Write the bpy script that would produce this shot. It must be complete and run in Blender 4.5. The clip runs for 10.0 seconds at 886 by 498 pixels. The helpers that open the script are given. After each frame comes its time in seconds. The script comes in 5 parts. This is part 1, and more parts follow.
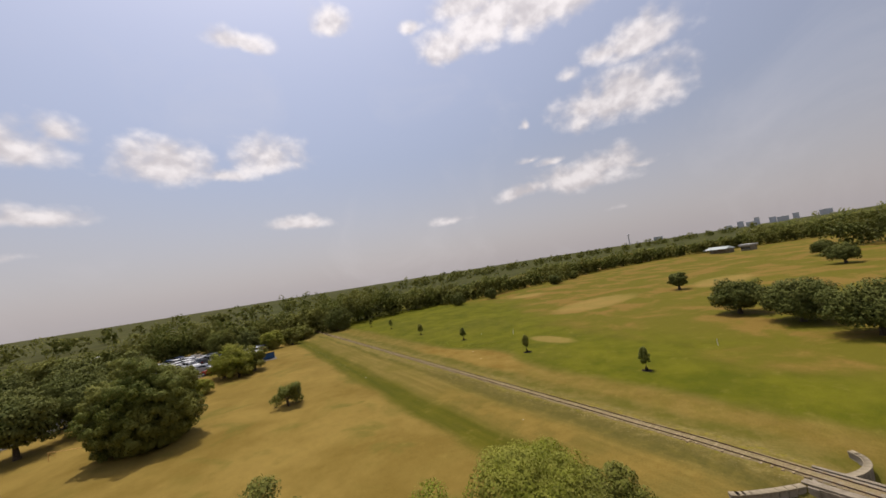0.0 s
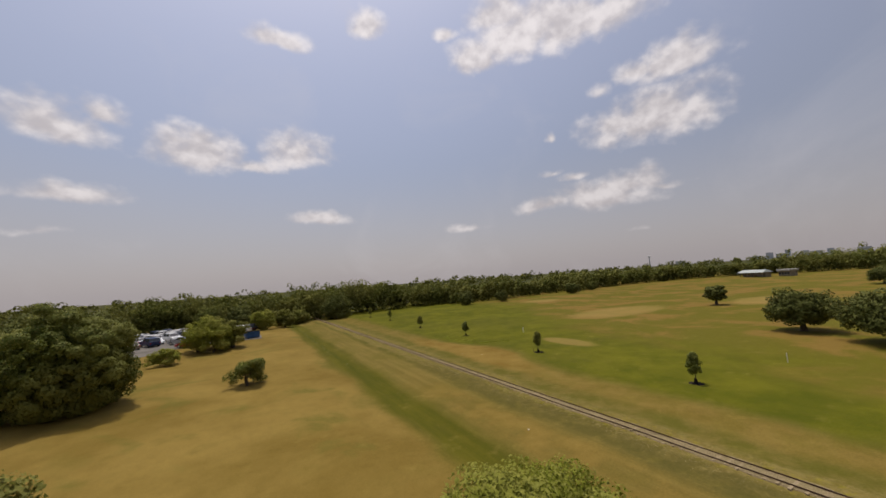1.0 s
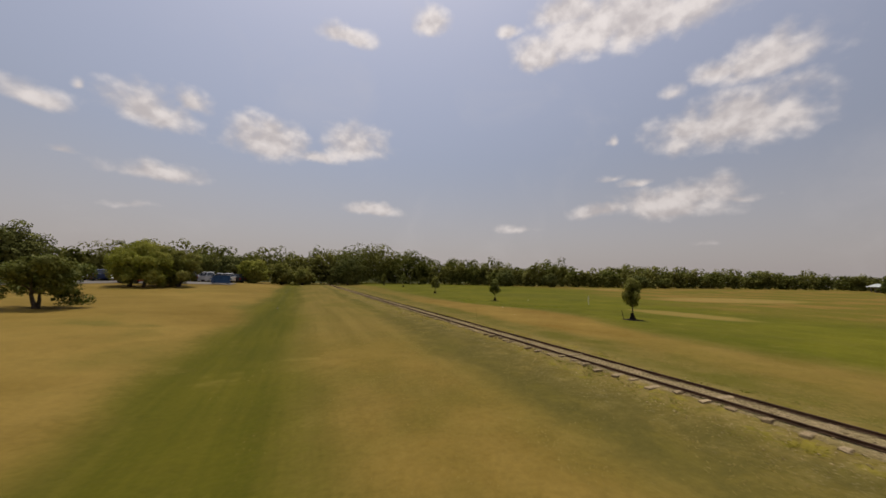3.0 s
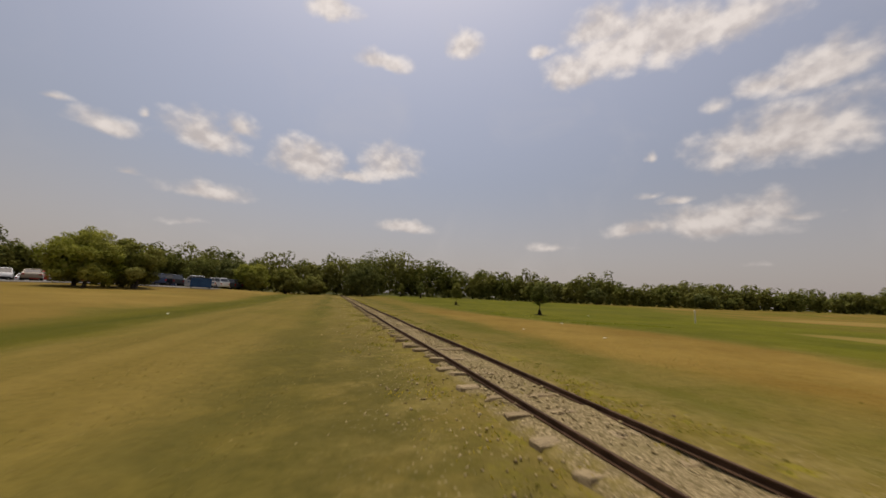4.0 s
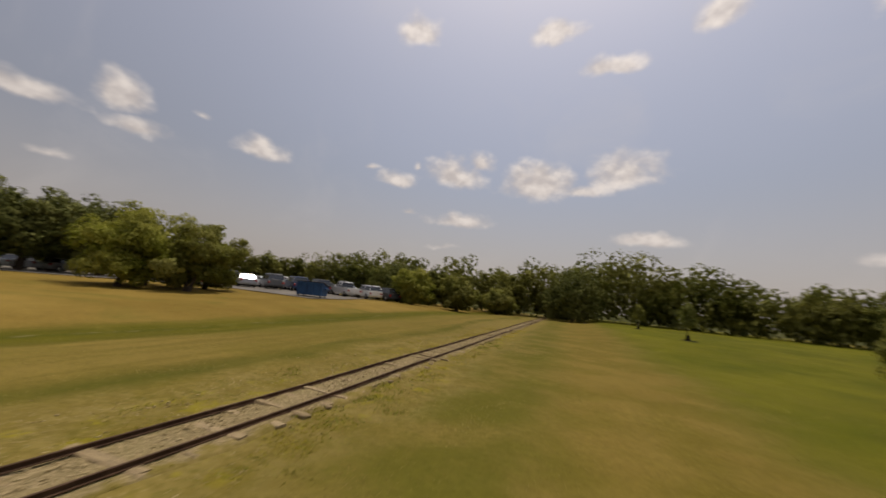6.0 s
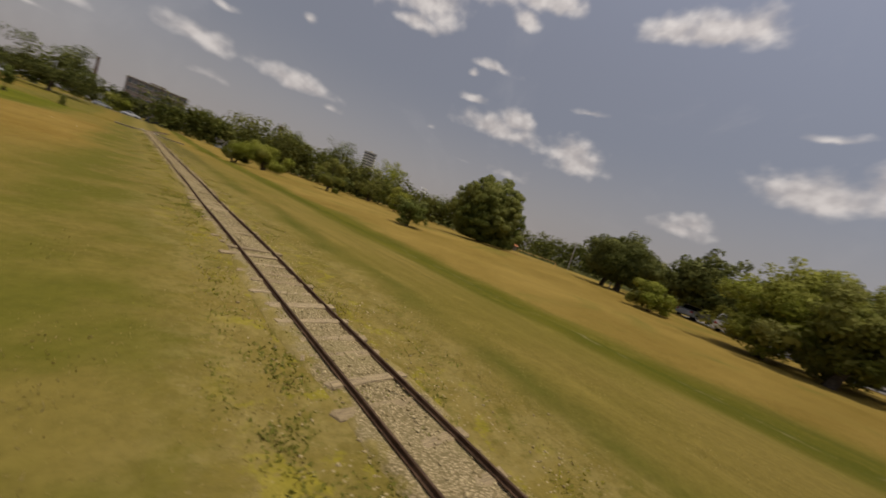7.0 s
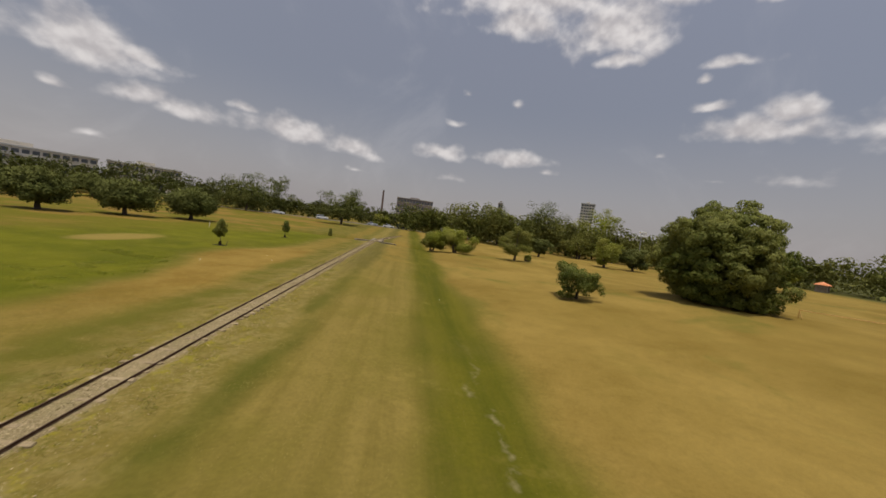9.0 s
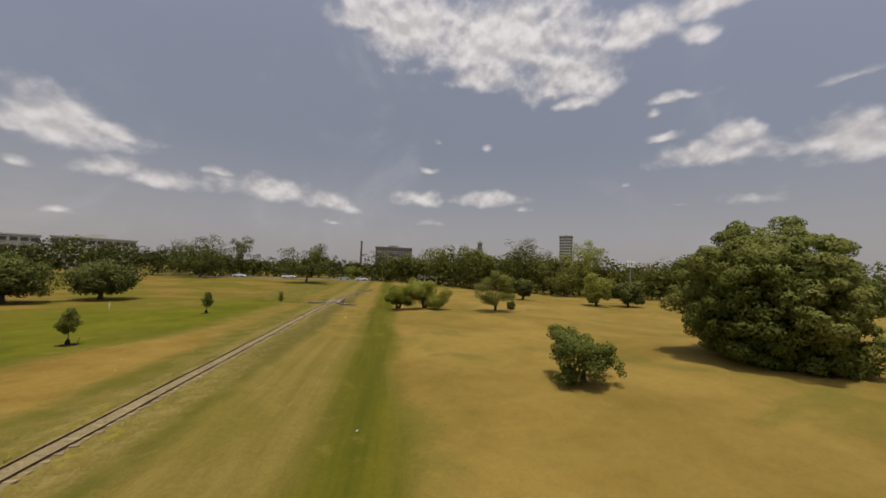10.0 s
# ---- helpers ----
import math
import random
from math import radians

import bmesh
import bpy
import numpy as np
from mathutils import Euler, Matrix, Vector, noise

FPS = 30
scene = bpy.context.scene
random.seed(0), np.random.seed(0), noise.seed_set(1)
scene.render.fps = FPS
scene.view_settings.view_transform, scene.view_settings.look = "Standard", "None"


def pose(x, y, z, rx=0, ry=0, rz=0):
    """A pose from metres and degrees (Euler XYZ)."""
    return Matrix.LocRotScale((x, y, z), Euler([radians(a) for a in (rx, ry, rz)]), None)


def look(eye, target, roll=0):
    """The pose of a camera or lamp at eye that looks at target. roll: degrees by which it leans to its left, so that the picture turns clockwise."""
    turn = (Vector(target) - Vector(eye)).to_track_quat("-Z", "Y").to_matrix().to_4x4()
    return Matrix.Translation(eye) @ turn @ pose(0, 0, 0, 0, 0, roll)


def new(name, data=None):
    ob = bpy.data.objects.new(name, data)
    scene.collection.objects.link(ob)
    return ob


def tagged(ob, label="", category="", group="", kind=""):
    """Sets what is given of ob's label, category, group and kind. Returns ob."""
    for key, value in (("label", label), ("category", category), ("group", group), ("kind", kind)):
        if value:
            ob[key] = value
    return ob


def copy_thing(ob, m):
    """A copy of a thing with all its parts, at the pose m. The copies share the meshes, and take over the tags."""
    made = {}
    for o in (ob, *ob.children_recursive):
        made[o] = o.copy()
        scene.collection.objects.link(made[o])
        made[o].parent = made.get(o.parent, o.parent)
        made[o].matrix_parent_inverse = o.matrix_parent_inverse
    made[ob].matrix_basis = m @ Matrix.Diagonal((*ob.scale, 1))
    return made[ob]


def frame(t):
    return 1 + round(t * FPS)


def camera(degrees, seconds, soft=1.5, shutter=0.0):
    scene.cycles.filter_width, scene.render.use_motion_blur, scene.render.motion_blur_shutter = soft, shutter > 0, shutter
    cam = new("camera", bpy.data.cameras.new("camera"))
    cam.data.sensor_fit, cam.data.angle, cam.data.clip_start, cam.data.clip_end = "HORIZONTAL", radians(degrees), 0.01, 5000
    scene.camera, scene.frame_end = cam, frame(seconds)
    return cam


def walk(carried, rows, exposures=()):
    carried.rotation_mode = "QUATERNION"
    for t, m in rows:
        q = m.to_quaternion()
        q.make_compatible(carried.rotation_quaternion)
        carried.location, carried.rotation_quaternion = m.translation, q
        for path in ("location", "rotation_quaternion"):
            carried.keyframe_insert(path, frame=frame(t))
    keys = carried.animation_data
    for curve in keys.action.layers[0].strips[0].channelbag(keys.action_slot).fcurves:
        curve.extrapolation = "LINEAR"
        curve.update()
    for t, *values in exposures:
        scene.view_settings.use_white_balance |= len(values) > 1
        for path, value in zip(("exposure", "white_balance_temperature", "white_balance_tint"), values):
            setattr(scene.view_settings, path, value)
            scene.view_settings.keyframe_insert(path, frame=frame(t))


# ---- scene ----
cam = camera(103.1, 10.0, soft=1.6, shutter=0.1)


def fly(x, y, z, yaw, pitch, roll):
    """A camera pose from its place and its heading (0: along the track, left positive), tilt and lean."""
    return pose(x, y, z, 0, 0, yaw) @ pose(0, 0, 0, 90 + pitch) @ pose(0, 0, 0, 0, 0, roll)


EARLY = [
    (0.0, fly(-24.59, -32.18, 13.04, -31.9, 3.88, -9.01)),
    (0.5, fly(-21.85, -29.23, 10.73, -29.4, 5.34, -4.31)),
    (1.0, fly(-19.66, -25.96, 9.27, -29.5, 5.14, -4.00)),
    (1.5, fly(-17.09, -22.40, 8.43, -28.3, 1.33, -3.32)),
    (2.0, fly(-14.13, -18.55, 6.68, -26.9, -1.24, -2.49)),
    (3.5, fly(-4.13, -2.99, 0.89, -20.0, 7.56, 2.59)),
    (4.0, fly(-1.89, 2.36, 0.84, -16.8, 7.63, 2.49)),
    (4.5, fly(0.02, 8.39, 1.63, -3.8, 6.34, 5.61)),
    (5.0, fly(1.29, 13.92, 1.82, -0.7, 6.20, 4.11)),
]
LATE = [
    (7.5, fly(0.11, 48.08, 3.30, 154.3, -9.17, 18.35)),
    (8.0, fly(-2.40, 47.82, 4.30, 164.9, -10.89, 12.69)),
    (8.5, fly(-4.62, 45.50, 4.47, 172.3, -9.11, 7.40)),
    (9.0, fly(-6.06, 42.31, 4.25, 173.8, -3.63, 7.30)),
    (9.5, fly(-8.15, 38.60, 4.38, 172.9, 2.79, 4.90)),
    (10.0, fly(-9.56, 33.89, 5.49, 171.7, 3.66, 1.90)),
]
# the fast left turn, in even steps
turn_a = fly(5.3, 39.5, 1.6, 77.8, 8.7, 12.1)
turn_b = fly(2.16, 45.35, 1.66, 136.54, -4.38, 19.0)
q0, qa, qb = (m.to_quaternion() for m in (EARLY[-1][1], turn_a, turn_b))
sweep = math.degrees(qa.rotation_difference(qb).angle)
spare = max(0.0, (1 - 59.3 / sweep) / 2)
qa, qb = qa.slerp(qb, spare), qa.slerp(qb, 1 - spare)
TURN = []
LEFT = ((5.3, 99.0, 1.65, 17.5, 1.72), (5.6, 88.0, 2.3, 21.8, 1.64), (5.8, 74.0, 2.9, 25.2, 1.6), (5.9, 66.8, 3.25, 27.1, 1.58), (6.0, 57.6, 3.6, 29.1, 1.57),
        (6.1, 46.5, 4.0, 31.2, 1.56), (6.2, 35.0, 4.4, 33.3, 1.57), (6.3, 23.4, 4.8, 35.4, 1.58), (6.4, 11.7, 5.1, 37.5, 1.59))
whole = math.degrees(q0.rotation_difference(qa).angle)
for t, left, x, y, z in LEFT:
    TURN.append((t, Matrix.Translation((x, y, z)) @ q0.slerp(qa, max(0.0, 1 - left / whole)).to_matrix().to_4x4()))
for n, (x, y, z) in enumerate(((5.3, 39.5, 1.6), (5.15, 41.2, 1.6), (4.7, 42.6, 1.6), (4.0, 43.8, 1.61), (3.1, 44.7, 1.63), (2.16, 45.35, 1.66))):
    TURN.append((6.5 + n / 10, Matrix.Translation((x, y, z)) @ qa.slerp(qb, n / 5).to_matrix().to_4x4()))
TURN.append((7.2, fly(1.25, 46.6, 2.25, 144.2, -7.4, 19.2)))
walk(cam, EARLY + TURN + LATE, exposures=((0.0, 0.23, 6500, 13), (0.5, 0.14, 6500, 13), (1.0, -0.02, 6500, 13), (2.0, -0.14, 6550, 13), (3.5, -0.08, 6880, 12), (5.0, -0.12, 7150, 12), (6.5, -0.05, 7100, 12), (7.0, -0.12, 6780, 11), (9.0, 0.06, 6520, 10), (10.0, 0.06, 6520, 10)))

# ---- light ----
SUN_AZ, SUN_EL = 2.0, 78.0  # degrees to the left of the track's direction, and up
sun_way = Vector((-math.sin(radians(SUN_AZ)) * math.cos(radians(SUN_EL)), math.cos(radians(SUN_AZ)) * math.cos(radians(SUN_EL)), math.sin(radians(SUN_EL))))
sun = new("sun", bpy.data.lights.new("sun", "SUN"))
sun.data.energy, sun.data.angle, sun.data.color = 3.05, radians(0.53), (1.0, 0.94, 0.84)
sun.matrix_world = look((0, 0, 60), Vector((0, 0, 60)) - sun_way)

# clouds: degrees to the left of the track's direction, degrees up, half width, half height, weight
CLOUDS_NORTH = [
    (5.5, 19.7, 5.0, 2.3, 1.00), (-7.4, 20.7, 4.4, 2.6, 1.00), (-1.5, 18.3, 2.9, 0.9, 0.80), (19.6, 20.1, 4.6, 2.1, 1.00), (15.0, 22.3, 2.1, 1.5, 0.90), (25.9, 20.9, 0.6, 0.6, 0.80),
    (29.0, 18.3, 2.7, 1.2, 0.90), (33.5, 19.5, 1.9, 0.5, 0.55), (17.8, 12.8, 5.7, 1.2, 0.80), (26.2, 13.4, 1.5, 0.6, 0.60), (20.0, 8.7, 3.9, 0.7, 0.50), (-10.1, 11.0, 5.3, 1.0, 0.80),
    (-34.2, 8.4, 5.4, 0.8, 0.60), (-5.1, 34.8, 3.8, 1.1, 0.95), (-18.6, 37.7, 2.4, 1.5, 0.95), (3.4, 39.9, 3.0, 1.3, 1.00), (-48.4, 20.4, 0.7, 0.7, 0.70), (-48.2, 15.6, 2.3, 0.7, 0.50),
]
CLOUDS_EAST = [
    (-45.3, 35.9, 6.8, 3.2, 1.05), (-36.8, 33.7, 2.6, 2.3, 1.00), (-53.9, 34.6, 7.4, 2.6, 1.05), (-32.4, 36.6, 2.0, 0.9, 0.90), (-41.6, 38.1, 4.6, 2.4, 1.00), (-62.3, 20.8, 6.9, 2.8, 1.10),
    (-57.9, 20.8, 3.6, 1.6, 1.00), (-65.4, 26.8, 4.4, 2.0, 1.05), (-60.4, 26.6, 3.8, 1.3, 0.90), (-55.9, 25.9, 1.5, 1.4, 0.70), (-46.2, 10.9, 4.2, 1.0, 0.90), (-54.6, 11.5, 5.9, 2.0, 1.00),
    (-58.3, 12.4, 3.7, 1.8, 1.00), (-62.4, 11.3, 3.9, 0.6, 0.55), (-58.3, 5.5, 2.5, 0.6, 0.50), (-51.1, 14.5, 2.5, 0.7, 0.70),
]
CLOUDS_WEST = [
    (92.1, 16.8, 6.2, 2.1, 0.95), (86.1, 17.9, 4.4, 2.3, 1.00), (93.8, 22.9, 3.9, 0.6, 0.60), (72.5, 17.3, 3.9, 1.0, 0.85), (65.7, 20.3, 2.4, 1.9, 0.95), (63.1, 16.7, 2.5, 1.1, 0.85),
    (49.9, 18.7, 3.1, 1.6, 0.85), (57.3, 20.8, 1.4, 0.7, 0.50), (27.9, 39.4, 2.1, 1.8, 1.00), (122.5, 16.4, 4.3, 2.0, 0.90), (120.6, 15.0, 3.3, 1.9, 1.00), (109.4, 33.1, 5.9, 1.5, 1.00),
    (121.2, 22.0, 2.9, 0.5, 0.50), (104.4, 9.7, 4.3, 1.1, 0.75), (103.6, 10.7, 3.5, 1.3, 0.70), (69.7, 11.4, 2.0, 0.7, 0.50),
]
CLOUDS_SOUTH = [
    (163.3, 35.4, 11.1, 4.3, 1.10), (177.8, 36.1, 7.0, 3.9, 1.05), (-173.6, 36.3, 3.8, 1.9, 0.95), (152.1, 29.8, 5.4, 3.3, 1.00), (143.4, 33.3, 3.9, 2.2, 1.00), (151.9, 25.8, 2.4, 1.1, 0.85),
    (165.8, 30.4, 4.9, 2.2, 0.90), (132.6, 33.5, 3.8, 1.3, 1.00), (134.9, 30.9, 1.7, 0.9, 0.90), (-139.4, 15.3, 5.5, 2.3, 1.00), (-144.2, 15.3, 3.1, 1.1, 0.95), (-137.2, 10.1, 1.1, 0.5, 0.70),
    (-144.4, 11.1, 2.6, 1.0, 0.95), (-148.6, 10.6, 3.3, 1.0, 0.85), (-161.2, 11.4, 6.1, 1.4, 0.95), (-170.5, 10.6, 4.7, 1.3, 0.95),
]
CLOUDS_SOUTH_LOW = [
    (-155.4, 12.7, 3.1, 0.7, 0.70), (176.2, 11.9, 3.1, 1.3, 0.90), (164.6, 12.0, 5.3, 1.1, 0.85), (159.0, 10.4, 2.6, 0.6, 0.50), (134.3, 16.4, 5.2, 1.4, 0.95), (131.7, 18.1, 2.2, 1.2, 1.00),
    (139.5, 19.0, 2.2, 0.5, 0.80), (137.4, 24.1, 3.2, 0.7, 0.75), (140.4, 22.3, 0.9, 0.6, 0.50), (130.3, 10.8, 4.2, 1.4, 0.60), (138.0, 10.3, 2.3, 0.5, 0.50), (173.1, 20.9, 1.2, 0.7, 0.45),
    (165.0, 19.7, 1.0, 0.7, 0.45), (174.7, 16.6, 2.3, 0.6, 0.45), (174.1, 8.0, 3.7, 0.7, 0.50), (144.4, 13.8, 1.0, 0.6, 0.40), (-171.2, 7.1, 3.4, 0.5, 0.40), (-140.2, 5.2, 2.6, 0.5, 0.40),
]


class Nodes:
    """Short names for building node trees."""

    def __init__(self, tree):
        self.tree = tree
        tree.nodes.clear()

    def add(self, kind, **props):
        n = self.tree.nodes.new(kind)
        ins = props.pop("ins", {})
        if "operation" in props:
            n.operation = props["operation"]
        if "use_clamp" in props:
            n.use_clamp = props["use_clamp"]
        if "interpolation_type" in props:
            n.interpolation_type = props["interpolation_type"]
        if "data_type" in props:
            n.data_type, n.blend_type = props["data_type"], props["blend_type"]
        for k, v in ins.items():
            if isinstance(v, bpy.types.NodeSocket):
                self.tree.links.new(v, n.inputs[k])
            else:
                n.inputs[k].default_value = v
        return n

    def math(self, op, a, b=0.0, c=0.0, clamp=False):
        return self.add("ShaderNodeMath", operation=op, use_clamp=clamp, ins={0: a, 1: b, 2: c}).outputs[0]

    def dot(self, v, w):
        return self.add("ShaderNodeVectorMath", operation="DOT_PRODUCT", ins={0: v, 1: w}).outputs["Value"]

    def noise(self, v, scale, detail=4.0, rough=0.55, distort=0.0):
        return self.add("ShaderNodeTexNoise", ins={"Vector": v, "Scale": scale, "Detail": detail, "Roughness": rough, "Distortion": distort}).outputs["Fac"]

    def ramp(self, f, a, b, lo=0.0, hi=1.0):
        return self.add("ShaderNodeMapRange", interpolation_type="SMOOTHSTEP", ins={"Value": f, "From Min": a, "From Max": b, "To Min": lo, "To Max": hi}).outputs[0]

    def mix(self, f, a, b, blend="MIX"):
        n = self.add("ShaderNodeMix", data_type="RGBA", blend_type=blend)
        for i, v in ((0, f), (6, a), (7, b)):
            if isinstance(v, bpy.types.NodeSocket):
                self.tree.links.new(v, n.inputs[i])
            else:
                n.inputs[i].default_value = v if i == 0 else (*v, 1)
        return n.outputs[2]


world = bpy.data.worlds.new("sky")
scene.world = world
world.use_nodes = True
W = Nodes(world.node_tree)
sky_way = W.add("ShaderNodeTexCoord").outputs["Generated"]
sky = W.add("ShaderNodeTexSky")
sky.sky_type, sky.sun_disc, sky.sun_elevation, sky.sun_rotation = "NISHITA", False, radians(SUN_EL), radians(-SUN_AZ)
sky.air_density, sky.dust_density, sky.ozone_density = 1.0, 3.5, 1.6
warp = W.add("ShaderNodeTexNoise", ins={"Vector": sky_way, "Scale": 9.0, "Detail": 3.0}).outputs["Color"]
warp = W.add("ShaderNodeVectorMath", operation="SUBTRACT", ins={0: warp, 1: (0.5, 0.5, 0.5)}).outputs[0]
warp = W.add("ShaderNodeVectorMath", operation="MULTIPLY_ADD", ins={0: warp, 1: (0.05, 0.05, 0.035), 2: sky_way}).outputs[0]
best = None
for az, el, wide, high, weight in CLOUDS_NORTH + CLOUDS_EAST + CLOUDS_WEST + CLOUDS_SOUTH + CLOUDS_SOUTH_LOW:
    a, e = radians(az), radians(el)
    c = Vector((-math.sin(a) * math.cos(e), math.cos(a) * math.cos(e), math.sin(e)))
    right = Vector((math.cos(a), math.sin(a), 0))
    up = right.cross(c) * -1 if right.cross(c).z < 0 else right.cross(c)
    du = W.dot(warp, right / math.sin(radians(wide * 1.30 + 0.35)))
    dv = W.dot(warp, up / math.sin(radians(high * 1.55 + 0.35)))
    dv = W.math("SUBTRACT", dv, -0.22)
    dv = W.math("MAXIMUM", dv, W.math("MULTIPLY", dv, -1.7))
    rr = W.math("SQRT", W.math("MULTIPLY_ADD", du, du, W.math("MULTIPLY", dv, dv)))
    rr = W.math("ADD", rr, W.math("LESS_THAN", W.dot(sky_way, c), 0.3, 0.0))
    near = W.math("SUBTRACT", weight, rr)
    best = near if best is None else W.math("MAXIMUM", best, near)


def puffs(v):
    coarse = W.math("MULTIPLY", W.noise(v, 11.0, 3.0, 0.5), 0.62)
    return W.math("MULTIPLY_ADD", W.noise(v, 27.0, 4.0, 0.5, 0.1), 0.38, coarse)


flat_way = W.add("ShaderNodeVectorMath", operation="MULTIPLY", ins={0: sky_way, 1: (1.0, 1.0, 1.25)}).outputs[0]
puff = puffs(flat_way)
above = W.add("ShaderNodeVectorMath", operation="ADD", ins={0: flat_way, 1: (0.0, 0.004, 0.022)}).outputs[0]
dens = W.math("ADD", best, W.math("MULTIPLY_ADD", puff, 2.0, -1.02))
mask = W.ramp(dens, -0.08, 0.70)
relief = W.math("SUBTRACT", puff, puffs(above))
lit = W.ramp(W.math("MULTIPLY_ADD", relief, 2.8, W.math("MULTIPLY_ADD", dens, 0.10, 0.45)), 0.1, 0.95)
cloud = W.mix(lit, (5.9, 5.55, 5.6), (8.9, 8.45, 8.3))
toward = W.ramp(W.dot(sky_way, sun_way), 0.1, 0.85, 0.84, 1.08)
cloud = W.mix(1.0, cloud, W.add("ShaderNodeCombineXYZ", ins={0: toward, 1: toward, 2: toward}).outputs[0], "MULTIPLY")
wisp = W.math("MULTIPLY", W.ramp(W.noise(sky_way, 3.5, 6.0, 0.6, 0.6), 0.5, 0.8), 0.16)
height = W.add("ShaderNodeSeparateXYZ", ins={0: sky_way}).outputs[2]
haze = W.ramp(height, 0.0, 0.34, 0.62, 0.0)
clear = W.mix(haze, sky.outputs[0], (5.9, 5.35, 5.25))
sunward = W.dot(sky_way, sun_way)
glow = W.math("MULTIPLY", W.ramp(sunward, 0.30, 0.97, 1.0, 1.55), W.ramp(sunward, 0.0, 0.6, 0.71, 1.08))
clear = W.mix(1.0, clear, W.add("ShaderNodeCombineXYZ", ins={0: glow, 1: glow, 2: glow}).outputs[0], "MULTIPLY")
north = W.ramp(W.dot(sky_way, (0.5, 0.866, 0.0)), -0.6, 0.8, 0.89, 1.10)
clear = W.mix(1.0, clear, W.add("ShaderNodeCombineXYZ", ins={0: north, 1: north, 2: north}).outputs[0], "MULTIPLY")
clear = W.mix(wisp, clear, (7.5, 7.3, 7.4))
clear = W.mix(0.32, clear, (4.9, 4.6, 4.75))
W.add("ShaderNodeOutputWorld", ins={"Surface": W.add("ShaderNodeBackground", ins={"Color": W.mix(W.math("MULTIPLY", mask, 0.93), clear, cloud), "Strength": 0.092}).outputs[0]})


# ---- materials ----
def material(name, paint, rough=0.7, metal=0.0, bump=0.0, bump_scale=40.0, translucent=0.0, specular=0.3):
    """paint(N, place) gives a colour socket or a triple."""
    m = bpy.data.materials.new(name)
    m.use_nodes = True
    N = Nodes(m.node_tree)
    place = N.add("ShaderNodeTexCoord").outputs["Object"]
    col = paint(N, place)
    shader = N.add("ShaderNodeBsdfPrincipled", ins={"Roughness": rough, "Metallic": metal, "Specular IOR Level": 0.05 if rough >= 0.85 else specular, "Diffuse Roughness": 0.45 if rough >= 0.85 else 0.0})
    if isinstance(col, bpy.types.NodeSocket):
        m.node_tree.links.new(col, shader.inputs["Base Color"])
    else:
        shader.inputs["Base Color"].default_value = (*col, 1)
    if bump:
        b = N.add("ShaderNodeBump", ins={"Strength": bump, "Distance": 0.02, "Height": N.noise(place, bump_scale, 5.0, 0.65)})
        m.node_tree.links.new(b.outputs[0], shader.inputs["Normal"])
    out = shader.outputs[0]
    if translucent:
        glow = N.add("ShaderNodeBsdfTranslucent", ins={"Color": col if isinstance(col, bpy.types.NodeSocket) else (*col, 1)})
        out = N.add("ShaderNodeMixShader", ins={0: translucent, 1: out, 2: glow.outputs[0]}).outputs[0]
    N.add("ShaderNodeOutputMaterial", ins={"Surface": out})
    return m


def two(a, b, scale, fine=None, amount=0.35, lo=0.35, hi=0.65):
    """Two colours by a broad noise, broken up by a fine one."""
    def paint(N, p):
        c = N.mix(N.ramp(N.noise(p, scale, 5.0, 0.6), lo, hi), a, b)
        if fine:
            c = N.mix(N.math("MULTIPLY", N.noise(p, fine, 4.0, 0.7), amount), c, tuple(v * 0.35 for v in a))
        return c
    return paint


def leafy(a, b, c):
    """Leaf colours that differ from leaf to leaf and from clump to clump."""
    def paint(N, p):
        r = N.add("ShaderNodeNewGeometry").outputs["Random Per Island"]
        col = N.mix(N.ramp(N.noise(p, 0.9, 3.0), 0.35, 0.65), a, b)
        col = N.mix(N.ramp(N.noise(p, 0.11, 2.0), 0.40, 0.60, 0.0, 0.85), col, c)
        return N.mix(N.ramp(r, 0.5, 1.0, 0.0, 0.8), col, c)
    return paint


M = {}
M["leaf_oak"] = material("leaf_oak", leafy((0.062, 0.074, 0.018), (0.088, 0.100, 0.022), (0.130, 0.134, 0.036)), 0.7, translucent=0.16, specular=0.08)
M["leaf_big"] = material("leaf_big", leafy((0.070, 0.092, 0.014), (0.110, 0.128, 0.020), (0.205, 0.205, 0.048)), 0.62, translucent=0.30, specular=0.12)
M["leaf_light"] = material("leaf_light", leafy((0.170, 0.195, 0.020), (0.22, 0.235, 0.028), (0.28, 0.27, 0.06)), 0.7, translucent=0.38, specular=0.08)
M["leaf_mesquite"] = material("leaf_mesquite", leafy((0.125, 0.138, 0.022), (0.160, 0.166, 0.028), (0.215, 0.205, 0.055)), 0.7, translucent=0.34, specular=0.08)
M["leaf_wood"] = material("leaf_wood", leafy((0.080, 0.094, 0.022), (0.118, 0.130, 0.028), (0.178, 0.176, 0.046)), 0.75, translucent=0.30, specular=0.06)
M["bark"] = material("bark", two((0.075, 0.058, 0.042), (0.135, 0.108, 0.08), 6.0, 40.0), 0.9, bump=0.6, bump_scale=30.0)
M["rail"] = material("rail_rust", two((0.055, 0.031, 0.018), (0.105, 0.062, 0.037), 5.0, 60.0), 0.8, specular=0.08, bump=0.2, bump_scale=90.0)
M["railhead"] = material("rail_head", two((0.052, 0.031, 0.019), (0.10, 0.062, 0.040), 3.0, 70.0), 0.7, specular=0.1)


